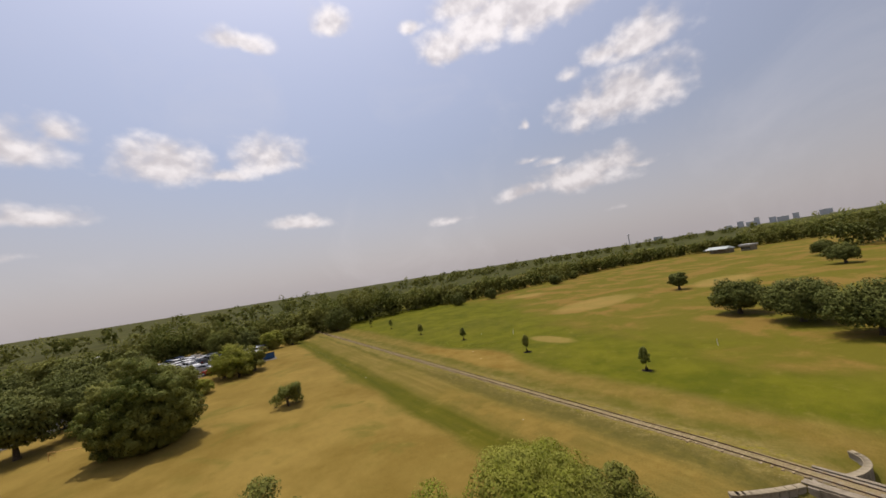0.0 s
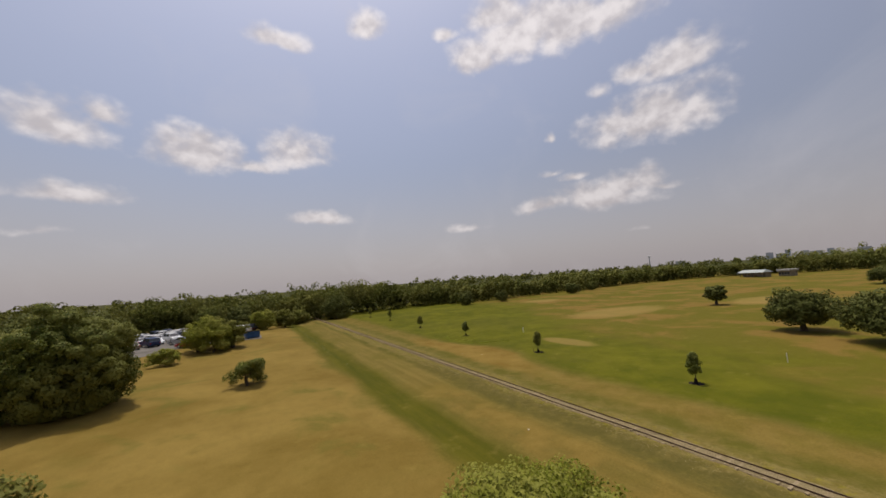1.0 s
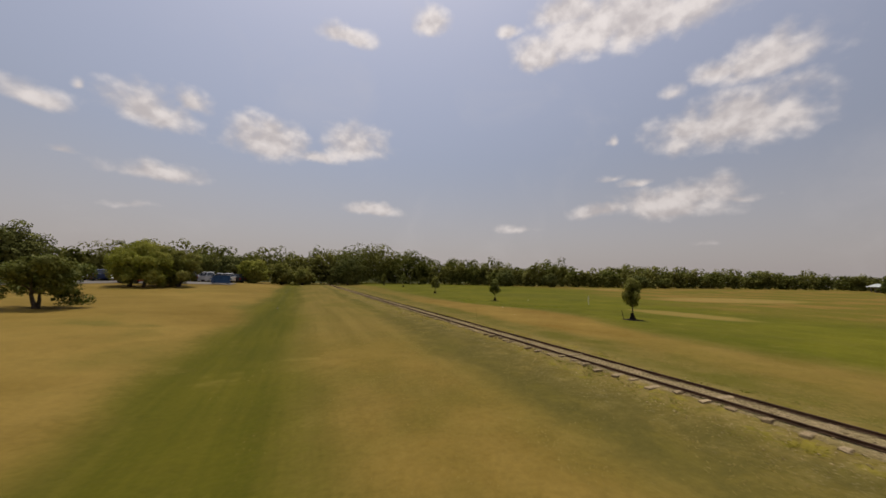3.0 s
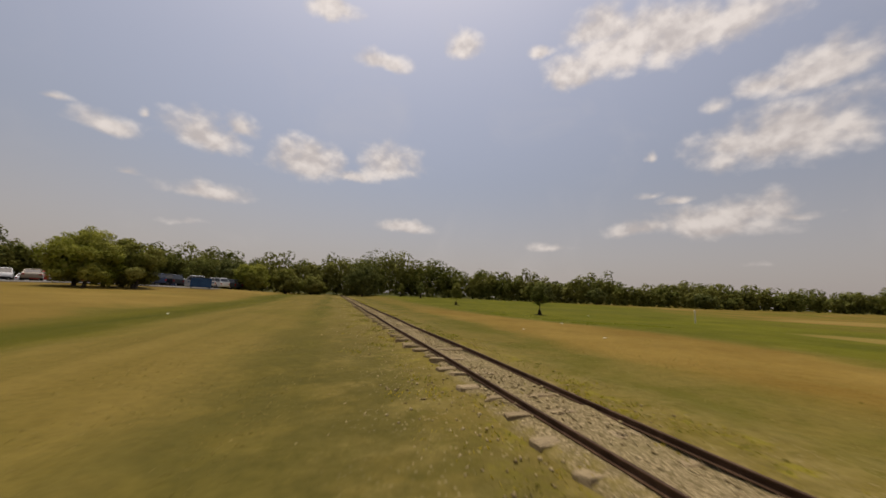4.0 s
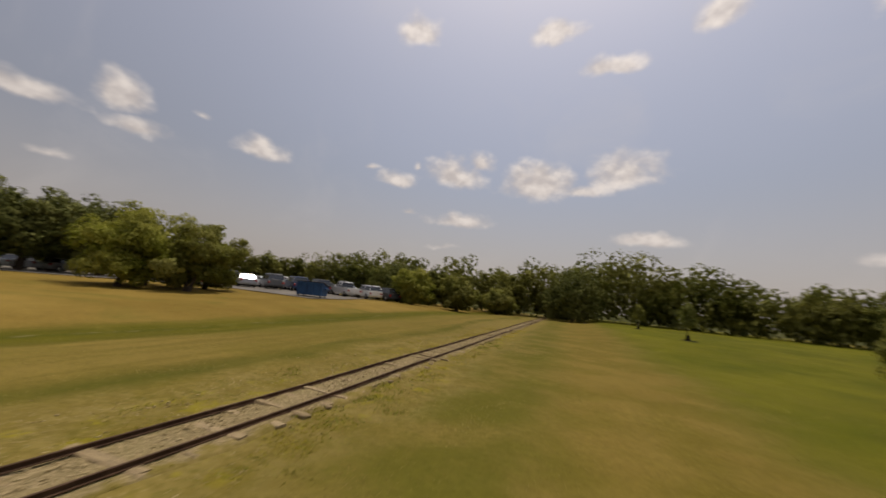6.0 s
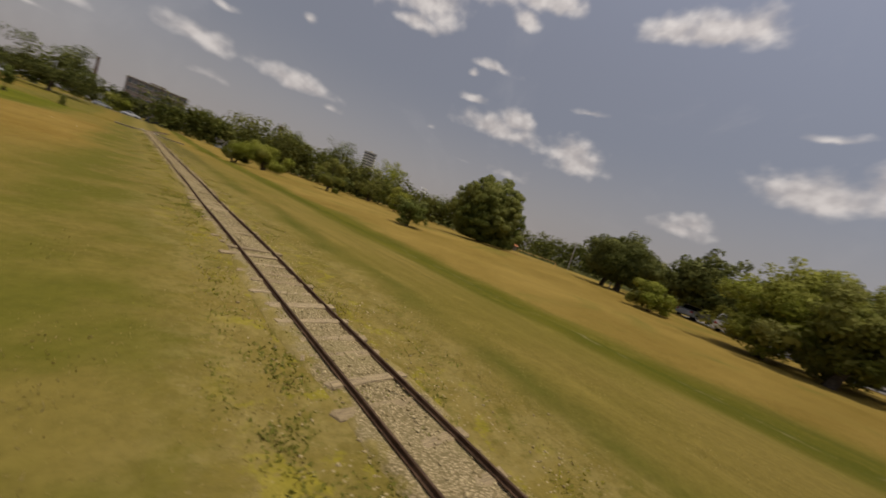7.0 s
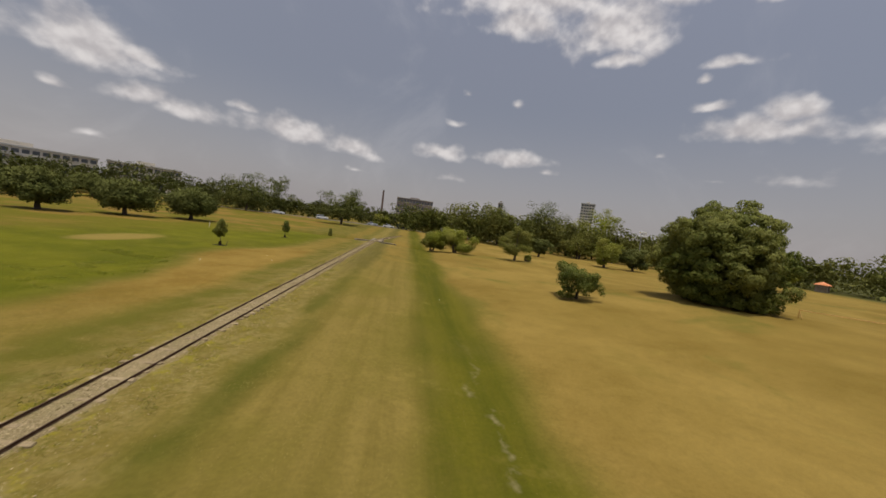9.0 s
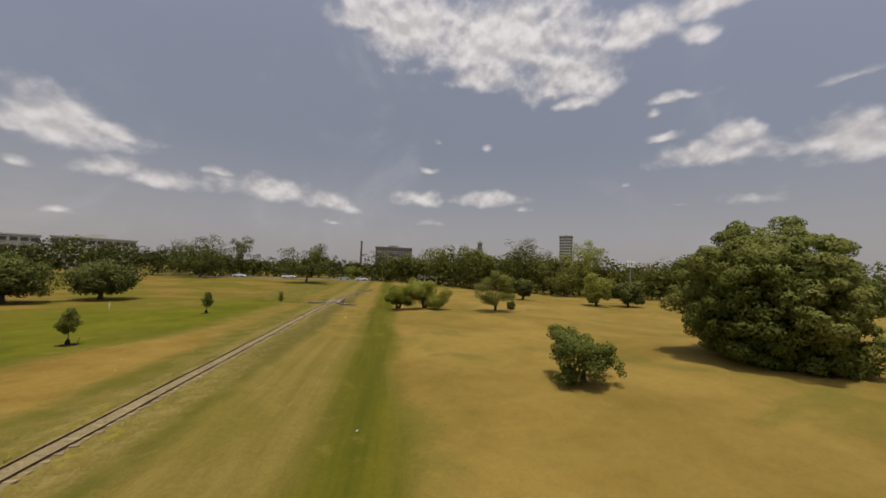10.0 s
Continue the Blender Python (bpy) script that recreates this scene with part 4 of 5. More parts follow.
# ballast bed
bx = np.linspace(-1, 1, 15)
yy = np.arange(-66, 101, 0.5)
rb = np.random.RandomState(9)
Yb, Ub = np.meshgrid(yy, bx, indexing="ij")
Xb = track_x(Yb) + Ub * (0.60 + 0.10 * np.abs(Ub) * np.sin(Yb * 1.7 + 3 * np.sin(Yb * 0.37)) * np.sign(Ub + 0.01)) + rb.normal(0, 0.025, Yb.shape)
Zb = np.where(np.abs(Ub) > 0.95, -0.26, -0.062 - 0.075 * np.abs(Ub) ** 4) + rb.normal(0, 0.007, Yb.shape) + 0.010 * np.sin(Yb * 2.3 + Ub * 3) * np.sin(Yb * 0.61) + 0.016 * smooth(0.5, 0.75, Ub) * (np.abs(Ub) < 0.95)
nb = np.arange(Yb.size).reshape(Yb.shape)
bed = raw("ballast", np.stack([Xb, Yb, Zb], -1).reshape(-1, 3), np.stack([nb[:-1, :-1], nb[:-1, 1:], nb[1:, 1:], nb[1:, :-1]], -1).reshape(-1, 4), M["gravel"])
tagged(bed, "dusty gravel ballast under the rails", "ballast", kind="structure")


# ---- bridge ----
BY, BX = -28.6, float(track_x(-28.6))
bridge = thing("railway_bridge", "short plank-decked railway bridge over a dry ditch", "bridge", pose(BX, BY, -0.08, 0, 0, 0))
for px, wide, high in ((-0.90, 0.09, 0.09), (-0.60, 0.17, 0.02), (0.60, 0.17, 0.02), (0.90, 0.09, 0.09), (-0.12, 0.10, 0.02), (0.12, 0.10, 0.02)):
    bm = bmesh.new()
    box(bm, px - wide, px + wide, -3.75, 3.75, 0.0, high, 0.01)
    part("kerb_timber" if high > 0.05 else "plank", bm, M["plank"], bridge)
for px in (-0.9, 0.9):
    bm = bmesh.new()
    box(bm, px - 0.13, px + 0.13, -3.5, 3.5, -0.38, -0.02, 0.015)
    part("beam", bm, M["plank"], bridge, "heavy timber side beam")
for sy in (-1, 1):
    for sx, bend in ((-1, 0.6), (1, 2.7)) if sy == 1 else ():
        wing = new("wing_wall")
        wing.parent = bridge
        tagged(wing, "curved limestone wing wall with a pale coping")
        for course in range(5):
            for k in range(9):
                a0 = radians(4 + k * 8.0)
                cx, cy = sx * (1.0 + 3.0 * math.sin(a0)), 3.1 + bend * (1 - math.cos(a0)) - 0.55 * sx * (1.0 + 3.0 * math.sin(a0))
                turn = math.degrees(math.atan2(bend * math.sin(a0) - 0.55 * sx * 3.0 * math.cos(a0), sx * 3.0 * math.cos(a0)))
                bm = bmesh.new()
                z1 = -0.01 - course * 0.26
                if course == 0:
                    box(bm, -0.222, 0.222, -0.16, 0.16, z1 - 0.10, z1, 0.015)
                else:
                    box(bm, -0.218, 0.218, -0.13, 0.13, z1 - 0.094, z1 + 0.154, 0.02)
                part("coping_stone" if course == 0 else "stone", bm, M["coping"] if course == 0 else M["limestone"], wing, at=pose(cx, cy, 0, 0, 0, turn + random.uniform(-1, 1)))
    bm = bmesh.new()
    box(bm, -1.1, 1.1, sy * 3.3 - 0.2, sy * 3.3 + 0.2, -1.7, -0.02, 0.02)
    part("abutment", bm, M["limestone"], bridge, "limestone abutment")


# ---- furniture of the park ----
def dumpster(x, y, turn):
    top = thing("dumpster", "dark blue steel dumpster at the car park's edge", "dumpster", pose(x, y, ground_at(x, y) + 0.06, 0, 0, turn))
    bm = bmesh.new()
    prof = [(-0.85, 0.15), (0.70, 0.15), (0.90, 0.45), (0.90, 0.98), (-0.85, 1.32)]
    a = [bm.verts.new((-1.15, py, pz)) for py, pz in prof]
    b = [bm.verts.new((1.15, py, pz)) for py, pz in prof]
    bm.faces.new(a[::-1])
    bm.faces.new(b)
    for k in range(5):
        bm.faces.new((a[k], a[(k + 1) % 5], b[(k + 1) % 5], b[k]))
    bmesh.ops.bevel(bm, geom=list(bm.edges), offset=0.025, segments=1, affect="EDGES")
    part("container", bm, M["blue"], top)
    for px in (-0.9, -0.3, 0.3, 0.9):
        bm = bmesh.new()
        box(bm, px - 0.05, px + 0.05, -0.91, -0.84, 0.2, 1.28, 0.01)
        part("rib", bm, M["blue"], top)
    for px in (-0.63, 0.63):
        bm = bmesh.new()
        box(bm, px - 0.6, px + 0.6, -0.9, 0.94, 0.0, 0.05, 0.015)
        lid = part("lid", bm, M["black"], top, "black plastic lid")
        lid.matrix_basis = pose(0, 0.0, 1.17, -11)
    for px in (-1.33, 1.33):
        bm = bmesh.new()
        box(bm, px - 0.08, px + 0.08, -0.5, 0.5, 0.70, 0.88, 0.01)
        part("lifting_pocket", bm, M["blue"], top)
    for px in (-1.0, 1.0):
        for py in (-0.7, 0.6):
            bm = bmesh.new()
            tube(bm, [(px - 0.04, py, 0.09), (px + 0.04, py, 0.09)], [0.09, 0.09], 10)
            part("castor", bm, M["black"], top)
    return top


dumpster(-18.7, 56.2, 20)


def car(kind, paint, label):
    """A parked car, 4.5 m long, with its nose towards +y."""
    L, Wd = (4.5, 1.78) if kind == "sedan" else (4.7, 1.86) if kind == "suv" else (5.5, 1.95)
    roof = 1.44 if kind == "sedan" else 1.72 if kind == "suv" else 1.80
    belt = 0.92 if kind == "sedan" else 1.05
    top = thing("car", label, "car", pose(0, 0, 0), "parked cars")
    bm = bmesh.new()
    h = L / 2
    if kind == "sedan":
        side = [(-h, 0.42), (-h + 0.04, 0.82), (-h + 0.6, 0.96), (h - 1.35, 0.94), (h - 0.2, 0.74), (h, 0.55), (h - 0.03, 0.30), (-h + 0.1, 0.28)]
    elif kind == "suv":
        side = [(-h, 0.45), (-h + 0.03, 1.05), (-h + 0.1, 1.08), (h - 1.2, 1.06), (h - 0.15, 0.92), (h, 0.65), (h - 0.03, 0.34), (-h + 0.1, 0.32)]
    else:
        side = [(-h, 0.50), (-h + 0.02, 1.06), (-h + 1.6, 1.08), (h - 1.4, 1.10), (h - 0.12, 1.0), (h, 0.70), (h - 0.03, 0.38), (-h + 0.1, 0.38)]
    a = [bm.verts.new((-Wd / 2, py, pz)) for py, pz in side]
    b = [bm.verts.new((Wd / 2, py, pz)) for py, pz in side]
    bm.faces.new(a)
    bm.faces.new(b[::-1])
    for k in range(len(side)):
        bm.faces.new((a[k], b[k], b[(k + 1) % len(side)], a[(k + 1) % len(side)]))
    bmesh.ops.recalc_face_normals(bm, faces=list(bm.faces))
    bmesh.ops.bevel(bm, geom=list(bm.edges), offset=0.05, segments=2, affect="EDGES")
    body = part("body", bm, paint, top)
    y0, y1 = (-h + 0.75, h - 1.45) if kind == "sedan" else (-h + 0.12, h - 1.35) if kind == "suv" else (-0.55, h - 1.45)
    r0, r1 = (y0 + 0.55, y1 - 0.75) if kind == "sedan" else (y0 + 0.3, y1 - 0.7) if kind == "suv" else (y0 + 0.15, y1 - 0.7)

    def slab(z0, z1, ya, yb, yc, yd, wa, wb):
        q = bmesh.new()
        vs = [q.verts.new(p) for p in ((-wa, ya, z0), (wa, ya, z0), (wa, yb, z0), (-wa, yb, z0), (-wb, yc, z1), (wb, yc, z1), (wb, yd, z1), (-wb, yd, z1))]
        for f in ((3, 2, 1, 0), (4, 5, 6, 7), (0, 1, 5, 4), (1, 2, 6, 5), (2, 3, 7, 6), (3, 0, 4, 7)):
            q.faces.new([vs[k] for k in f])
        bmesh.ops.bevel(q, geom=list(q.edges), offset=0.03, segments=1, affect="EDGES")
        return q

    part("glasshouse", slab(belt - 0.02, roof - 0.05, y0, y1, r0, r1, Wd / 2 - 0.07, Wd / 2 - 0.22), M["glass"], top, "dark glazing")
    part("roof", slab(roof - 0.07, roof, r0 - 0.08, r1 + 0.08, r0 + 0.05, r1 - 0.05, Wd / 2 - 0.19, Wd / 2 - 0.26), paint, top)
    for sx in (-1, 1):
        for f in (0.0, 0.5, 1.0):
            q = bmesh.new()
            tube(q, [(sx * (Wd / 2 - 0.075), y0 + 0.06 + (y1 - y0 - 0.12) * f, belt - 0.02), (sx * (Wd / 2 - 0.225), r0 + (r1 - r0) * f, roof - 0.04)], [0.035, 0.03], 5)
            part("pillar", q, paint, top)
        for wy in (-h + 0.9, h - 0.85):
            q = bmesh.new()
            tube(q, [(sx * (Wd / 2 - 0.22), wy, 0.33), (sx * (Wd / 2 + 0.01), wy, 0.33)], [0.33, 0.33], 16)
            tyre = part("wheel", q, M["black"], top, "black tyre")
            q = bmesh.new()
            tube(q, [(sx * (Wd / 2 - 0.02), wy, 0.33), (sx * (Wd / 2 + 0.022), wy, 0.33)], [0.20, 0.18], 12)
            part("rim", q, M["chrome"], tyre, "bright metal rim")
        q = bmesh.new()
        box(q, sx * (Wd / 2 - 0.27) - 0.17, sx * (Wd / 2 - 0.27) + 0.17, h - 0.14, h - 0.02, 0.60, 0.74, 0.02)
        part("headlight", q, M["lamp_glass"], top, "clear headlight")
        q = bmesh.new()
        box(q, sx * (Wd / 2 - 0.18) - 0.12, sx * (Wd / 2 - 0.18) + 0.12, -h - 0.012, -h + 0.1, 0.66, 0.86, 0.02)
        part("tail_light", q, M["tail"], top, "red tail light")
        q = bmesh.new()
        box(q, sx * (Wd / 2 + 0.06) - 0.08, sx * (Wd / 2 + 0.06) + 0.08, y1 - 0.25, y1 - 0.13, belt, belt + 0.13, 0.02)
        part("mirror", q, paint, top)
    q = bmesh.new()
    box(q, -Wd / 2 + 0.06, Wd / 2 - 0.06, h - 0.08, h + 0.05, 0.32, 0.50, 0.03)
    part("bumper", q, M["black"] if kind == "suv" else paint, top)
    return top


models = [car("sedan", M["car_white"], "white saloon car parked on pale asphalt"), car("suv", M["car_dark"], "black estate car parked on pale asphalt"), car("sedan", M["car_silver"], "silver saloon car parked on pale asphalt"),
          car("pickup", M["car_white"], "white pickup truck parked beside the dumpster"), car("suv", M["car_navy"], "navy blue estate car parked on pale asphalt"), car("sedan", M["car_red"], "bright red saloon car by the mesquite clump"),
          car("suv", M["car_grey"], "dark grey estate car parked on pale asphalt"), car("sedan", M["car_gold"], "beige saloon car parked on pale asphalt"), car("suv", M["car_white"], "white estate car parked on pale asphalt")]
SPOTS = [(5, -28.6, 53.4, 58), (2, -30.6, 59.2, 58), (6, -29.2, 61.6, 58), (4, -27.8, 64.0, 58), (1, -26.4, 66.4, 58), (3, -22.6, 67.0, 58), (8, -21.0, 69.6, 58), (1, -19.6, 72.2, 58), (0, -24.0, 75.4, 32), (8, -33.2, 67.4, 210), (0, -35.6, 64.6, 212),
         (4, -35.8, 61.6, 30)]
SPOTS += [(7, -38.4, 60.2, 30), (1, -33.2, 71.8, 30), (0, -36.2, 70.4, 210), (2, -39.0, 68.8, 30), (5, -42.0, 67.2, 30), (8, -45.0, 65.6, 212), (6, -30.2, 73.4, 30), (0, -27.0, 75.0, 30),
         (0, -41.8, 55.0, 28), (6, -44.6, 53.0, 30), (2, -47.4, 51.0, 30), (8, -40.5, 41.5, 70), (2, -43.5, 37.5, 74), (0, -50.0, 49.0, 30), (1, -52.0, 40.0, 70), (8, -50.0, 60.0, 30), (1, -55.0, 63.0, 30)]
lot_rng = random.Random(8)
for row in range(4):
    for k in range(9):
        if lot_rng.random() < 0.86:
            SPOTS.append((lot_rng.choice((0, 1, 2, 4, 6, 7, 8)), -30.0 - 2.5 * k - 1.6 * row, 79.0 - 1.45 * k + 4.6 * row - 2.0 * (row % 2), 30 + 180 * lot_rng.randint(0, 1)))
used = set()
for k, x, y, turn in SPOTS:
    at = pose(x, y, ground_at(x, y) + 0.065, 0, 0, turn)
    if k in used:
        copy_thing(models[k], at)
    else:
        models[k].matrix_basis = at
        used.add(k)
for k, x, y, turn in ((0, 2.0, -112.0, 80), (2, 9.0, -113.0, 95), (1, -4.0, -116.0, 85), (8, 30.0, -112.0, 85), (0, 47.0, -109.5, 80)):
    copy_thing(models[k], pose(x, y, ground_at(x, y) + 0.055, 0, 0, turn))


def lamp_mast(x, y, h, lamps, label):
    top = thing("floodlight_mast", label, "light mast", pose(x, y, ground_at(x, y), 0, 0, 20))
    bm = bmesh.new()
    tube(bm, [(0, 0, -0.2), (0, 0, h * 0.5), (0, 0, h)], [0.16, 0.13, 0.09], 8)
    part("pole", bm, M["steel"], top)
    for row in range(lamps):
        z = h - 0.2 - row * 0.9
        bm = bmesh.new()
        box(bm, -1.3, 1.3, -0.05, 0.05, z - 0.05, z + 0.05, 0.01)
        part("crossarm", bm, M["steel"], top)
        for px in (-1.1, -0.4, 0.4, 1.1):
            bm = bmesh.new()
            tube(bm, [(px, -0.05, z + 0.14), (px, 0.12, z + 0.12), (px, 0.35, z + 0.08)], [0.10, 0.2, 0.27], 10)
            part("floodlight", bm, M["lamp_glass"], top, "white floodlight head")
    return top


lamp_mast(-63.0, -38.6, 9.2, 2, "tall floodlight mast with rows of white lamps")
lamp_mast(-66.4, -54.5, 8.6, 1, "tall floodlight mast above the trees")


def street_lamp(x, y, h, turn):
    top = thing("street_lamp", "slim car-park lamp with a white head above the oaks", "street lamp", pose(x, y, ground_at(x, y), 0, 0, turn))
    bm = bmesh.new()
    tube(bm, [(0, 0, -0.2), (0, 0, h - 0.5), (0.2, 0, h - 0.1), (0.7, 0, h)], [0.09, 0.07, 0.05, 0.04], 8)
    part("pole", bm, M["steel"], top)
    bm = bmesh.new()
    box(bm, 0.55, 1.15, -0.14, 0.14, h - 0.06, h + 0.08, 0.03)
    part("lamp_head", bm, M["white"], top)
    return top


street_lamp(-49.0, 26.3, 8.6, 60)
street_lamp(-47.0, 58.0, 7.4, 20)


def bar_goal(x0, y0, x1, y1):
    d = Vector((x1 - x0, y1 - y0, 0))
    top = thing("goal_frame", "low dull orange steel goal frame on dry grass", "goal", pose(x0, y0, ground_at(x0, y0), 0, 0, math.degrees(math.atan2(d.y, d.x))))
    bm = bmesh.new()
    tube(bm, [(0, 0, 0.66), (d.length, 0, 0.66)], [0.028, 0.028], 8)
    part("crossbar", bm, M["orange"], top)
    for px in (0, d.length):
        bm = bmesh.new()
        tube(bm, [(px, 0, -0.2), (px, 0, 0.68)], [0.028, 0.028], 8)
        part("post", bm, M["orange"], top)
        bm = bmesh.new()
        tube(bm, [(px, 0, 0.66), (px, -0.7, -0.05)], [0.018, 0.018], 6)
        part("brace", bm, M["orange"], top)
    return top


bar_goal(-36.8, 18.4, -41.6, 21.4)
for x, y in ((22.6, -12.5), (19.7, 19.0)):
    bm = bmesh.new()
    tube(bm, [(0, 0, -0.2), (0, 0, 0.80), (0, 0, 0.84)], [0.028, 0.028, 0.018], 10)
    marker = link("boundary_post", bm, M["white"], at=pose(x, y, ground_at(x, y)))
    tagged(marker, "short white marker post on the playing field", "post", "marker posts")


def scrap(x, y, size, seed):
    rng = np.random.RandomState(seed)
    bm = bmesh.new()
    grid = [[bm.verts.new((size * (i - 1.5) / 3 + rng.normal() * size * 0.05, size * 0.7 * (j - 1.5) / 3 + rng.normal() * size * 0.05, 0.012 + abs(rng.normal()) * size * 0.12)) for j in range(4)] for i in range(4)]
    for i in range(3):
        for j in range(3):
            bm.faces.new((grid[i][j], grid[i + 1][j], grid[i + 1][j + 1], grid[i][j + 1]))
    bmesh.ops.solidify(bm, geom=list(bm.faces), thickness=0.003)
    ob = link("litter", bm, M["white"], at=pose(x, y, ground_at(x, y), 0, 0, seed * 50))
    tagged(ob, "crumpled scrap of white paper on the grass", "litter", "scraps of litter")


for n, (x, y, size) in enumerate(((8.0, 16.2, 0.14), (4.3, 13.1, 0.07), (17.5, 26.0, 0.16), (5.6, 10.8, 0.10), (-8.6, 20.4, 0.12), (-4.6, -8.5, 0.12))):
    scrap(x, y, size, n + 1)


def hut(x, y, turn):
    top = thing("hut", "small park hut with an orange tiled roof", "hut", pose(x, y, ground_at(x, y), 0, 0, turn))
    bm = bmesh.new()
    box(bm, -1.3, 1.3, -1.1, 1.1, -0.2, 1.9, 0.03)
    part("wall", bm, M["limestone"], top)
    bm = bmesh.new()
    base = [bm.verts.new(p) for p in ((-1.7, -1.5, 1.86), (1.7, -1.5, 1.86), (1.7, 1.5, 1.86), (-1.7, 1.5, 1.86))]
    ridge = [bm.verts.new((-0.6, 0, 2.7)), bm.verts.new((0.6, 0, 2.7))]
    for f in ((base[0], base[1], ridge[1], ridge[0]), (base[2], base[3], ridge[0], ridge[1]), (base[1], base[2], ridge[1]), (base[3], base[0], ridge[0]), tuple(base[::-1])):
        bm.faces.new(f)
    part("roof", bm, M["tile_roof"], top, "orange tiled hip roof")
    bm = bmesh.new()
    box(bm, -0.4, 0.4, 1.08, 1.14, 0.0, 1.75, 0.01)
    part("door", bm, M["bark"], top)
    return top


hut(-112.0, -36.0, 25)
bm = bmesh.new()
tube(bm, [(0, 0, -0.3), (0, 0, 5.0), (0, 0, 9.0)], [0.16, 0.14, 0.11], 8)
box(bm, -0.9, 0.9, -0.05, 0.05, 8.2, 8.32)
pole = link("utility_pole", bm, M["concrete"], at=pose(-104.0, -8.0, ground_at(-104, -8), 0, 8, 20))
tagged(pole, "pale leaning utility pole by the road", "pole")


# ---- buildings ----
def block(name, label, category, x, y, z, turn, wide, deep, high, floors, bays, wall, pent=True, glazing="window"):
    top = thing(name, label, category, pose(x, y, z, 0, 0, turn))
    bm = bmesh.new()
    box(bm, -wide / 2, wide / 2, -deep / 2, deep / 2, -3.0, high, 0.05)
    part("wall", bm, wall, top)
    bm = bmesh.new()
    box(bm, -wide / 2 - 0.5, wide / 2 + 0.5, -deep / 2 - 0.5, deep / 2 + 0.5, high + 0.004, high + 0.8, 0.05)
    part("roof", bm, M["roof"], top, "flat parapet roof")
    if pent:
        bm = bmesh.new()
        box(bm, -wide * 0.12, wide * 0.14, -deep * 0.25, deep * 0.25, high + 0.81, high + 2.6, 0.05)
        part("plant_room", bm, wall, top)
    bw, fh = wide / bays, high / floors
    pane = bmesh.new()
    box(pane, -bw * 0.36, bw * 0.36, -0.06, 0.06, -fh * 0.24, fh * 0.24)
    first = part("window", pane, M[glazing], top, "dark window" if glazing == "window" else "glazing with the sky's reflection painted in", at=pose(-wide / 2 + bw / 2, deep / 2 + 0.01, fh * 0.55))
    sill = bmesh.new()
    box(sill, -bw * 0.40, bw * 0.40, -0.05, 0.25, -fh * 0.30, -fh * 0.25)
    sill0 = part("sill", sill, M["roof"], first)
    for fl in range(floors):
        for b in range(bays):
            if fl == 0 and b == 0:
                continue
            w = new("window", first.data)
            w.parent, w.matrix_basis = top, pose(-wide / 2 + bw * (b + 0.5), deep / 2 + 0.01, fh * (fl + 0.55))
            s = new("sill", sill0.data)
            s.parent = w
    return top


block("office_building", "long pale office block with rows of dark windows", "building", 176.0, -139.0, 1.0, 43, 56, 14, 14.4, 4, 18, M["facade"])
block("office_building", "shorter pale office block with a flat roof", "building", 138.0, -167.0, 1.0, 36, 30, 14, 14.6, 4, 10, M["facade"])
block("parking_garage", "low concrete parking structure beside the offices", "building", 168.0, -120.0, 1.0, 45, 36, 12, 10.0, 3, 10, M["concrete"], pent=False)
block("office_building", "dark glazed building beyond the trees", "building", -12.0, -430.0, 6.0, 4, 46, 20, 28.0, 4, 12, M["facade_dark"])
block("apartment_building", "pale high-rise flats beyond the tall trees", "building", -208.0, -345.0, 5.0, -32, 14, 11, 45.0, 14, 5, M["facade"])
block("clock_tower", "slim yellowish stone tower above the trees", "tower", -106.0, -345.0, 4.0, -14, 5.0, 5.0, 34.0, 5, 2, M["limestone"], pent=True)
block("shed", "low pale shed among the trees", "building", -24.0, -104.0, 0.9, -8, 7, 4, 1.9, 1, 3, M["white"], pent=False)
bm = bmesh.new()
tube(bm, [(0, 0, -3), (0, 0, 16), (0, 0, 34), (0, 0, 42.5), (0, 0, 43.5)], [2.0, 1.7, 1.45, 1.35, 1.6], 16)
stack = link("chimney", bm, M["brick"], at=pose(40.0, -560.0, 8.0))
tagged(stack, "tall dark brick chimney on the skyline", "chimney")


def pavilion(x, y, turn):
    top = thing("pavilion", "long low sports pavilion with a pale metal roof", "building", pose(x, y, ground_at(x, y), 0, 0, turn))
    for sx in range(-3, 4):
        bm = bmesh.new()
        box(bm, sx * 1.75 - 0.15, sx * 1.75 + 0.15, 2.0, 2.3, -0.5, 2.3, 0.03)
        part("column", bm, M["limestone"], top)
    bm = bmesh.new()
    box(bm, -5.4, 5.4, -2.6, 0.8, -0.5, 2.3, 0.03)
    part("wall", bm, M["limestone"], top)
    bm = bmesh.new()
    a = [bm.verts.new(p) for p in ((-6.2, 3.2, 2.25), (6.2, 3.2, 2.25), (6.2, -3.2, 2.25), (-6.2, -3.2, 2.25), (-5.6, 0, 3.5), (5.6, 0, 3.5))]
    for f in ((0, 1, 5, 4), (2, 3, 4, 5), (1, 2, 5), (3, 0, 4), (3, 2, 1, 0)):
        bm.faces.new([a[k] for k in f])
    part("roof", bm, M["green_metal"], top, "pale ribbed metal roof")
    return top


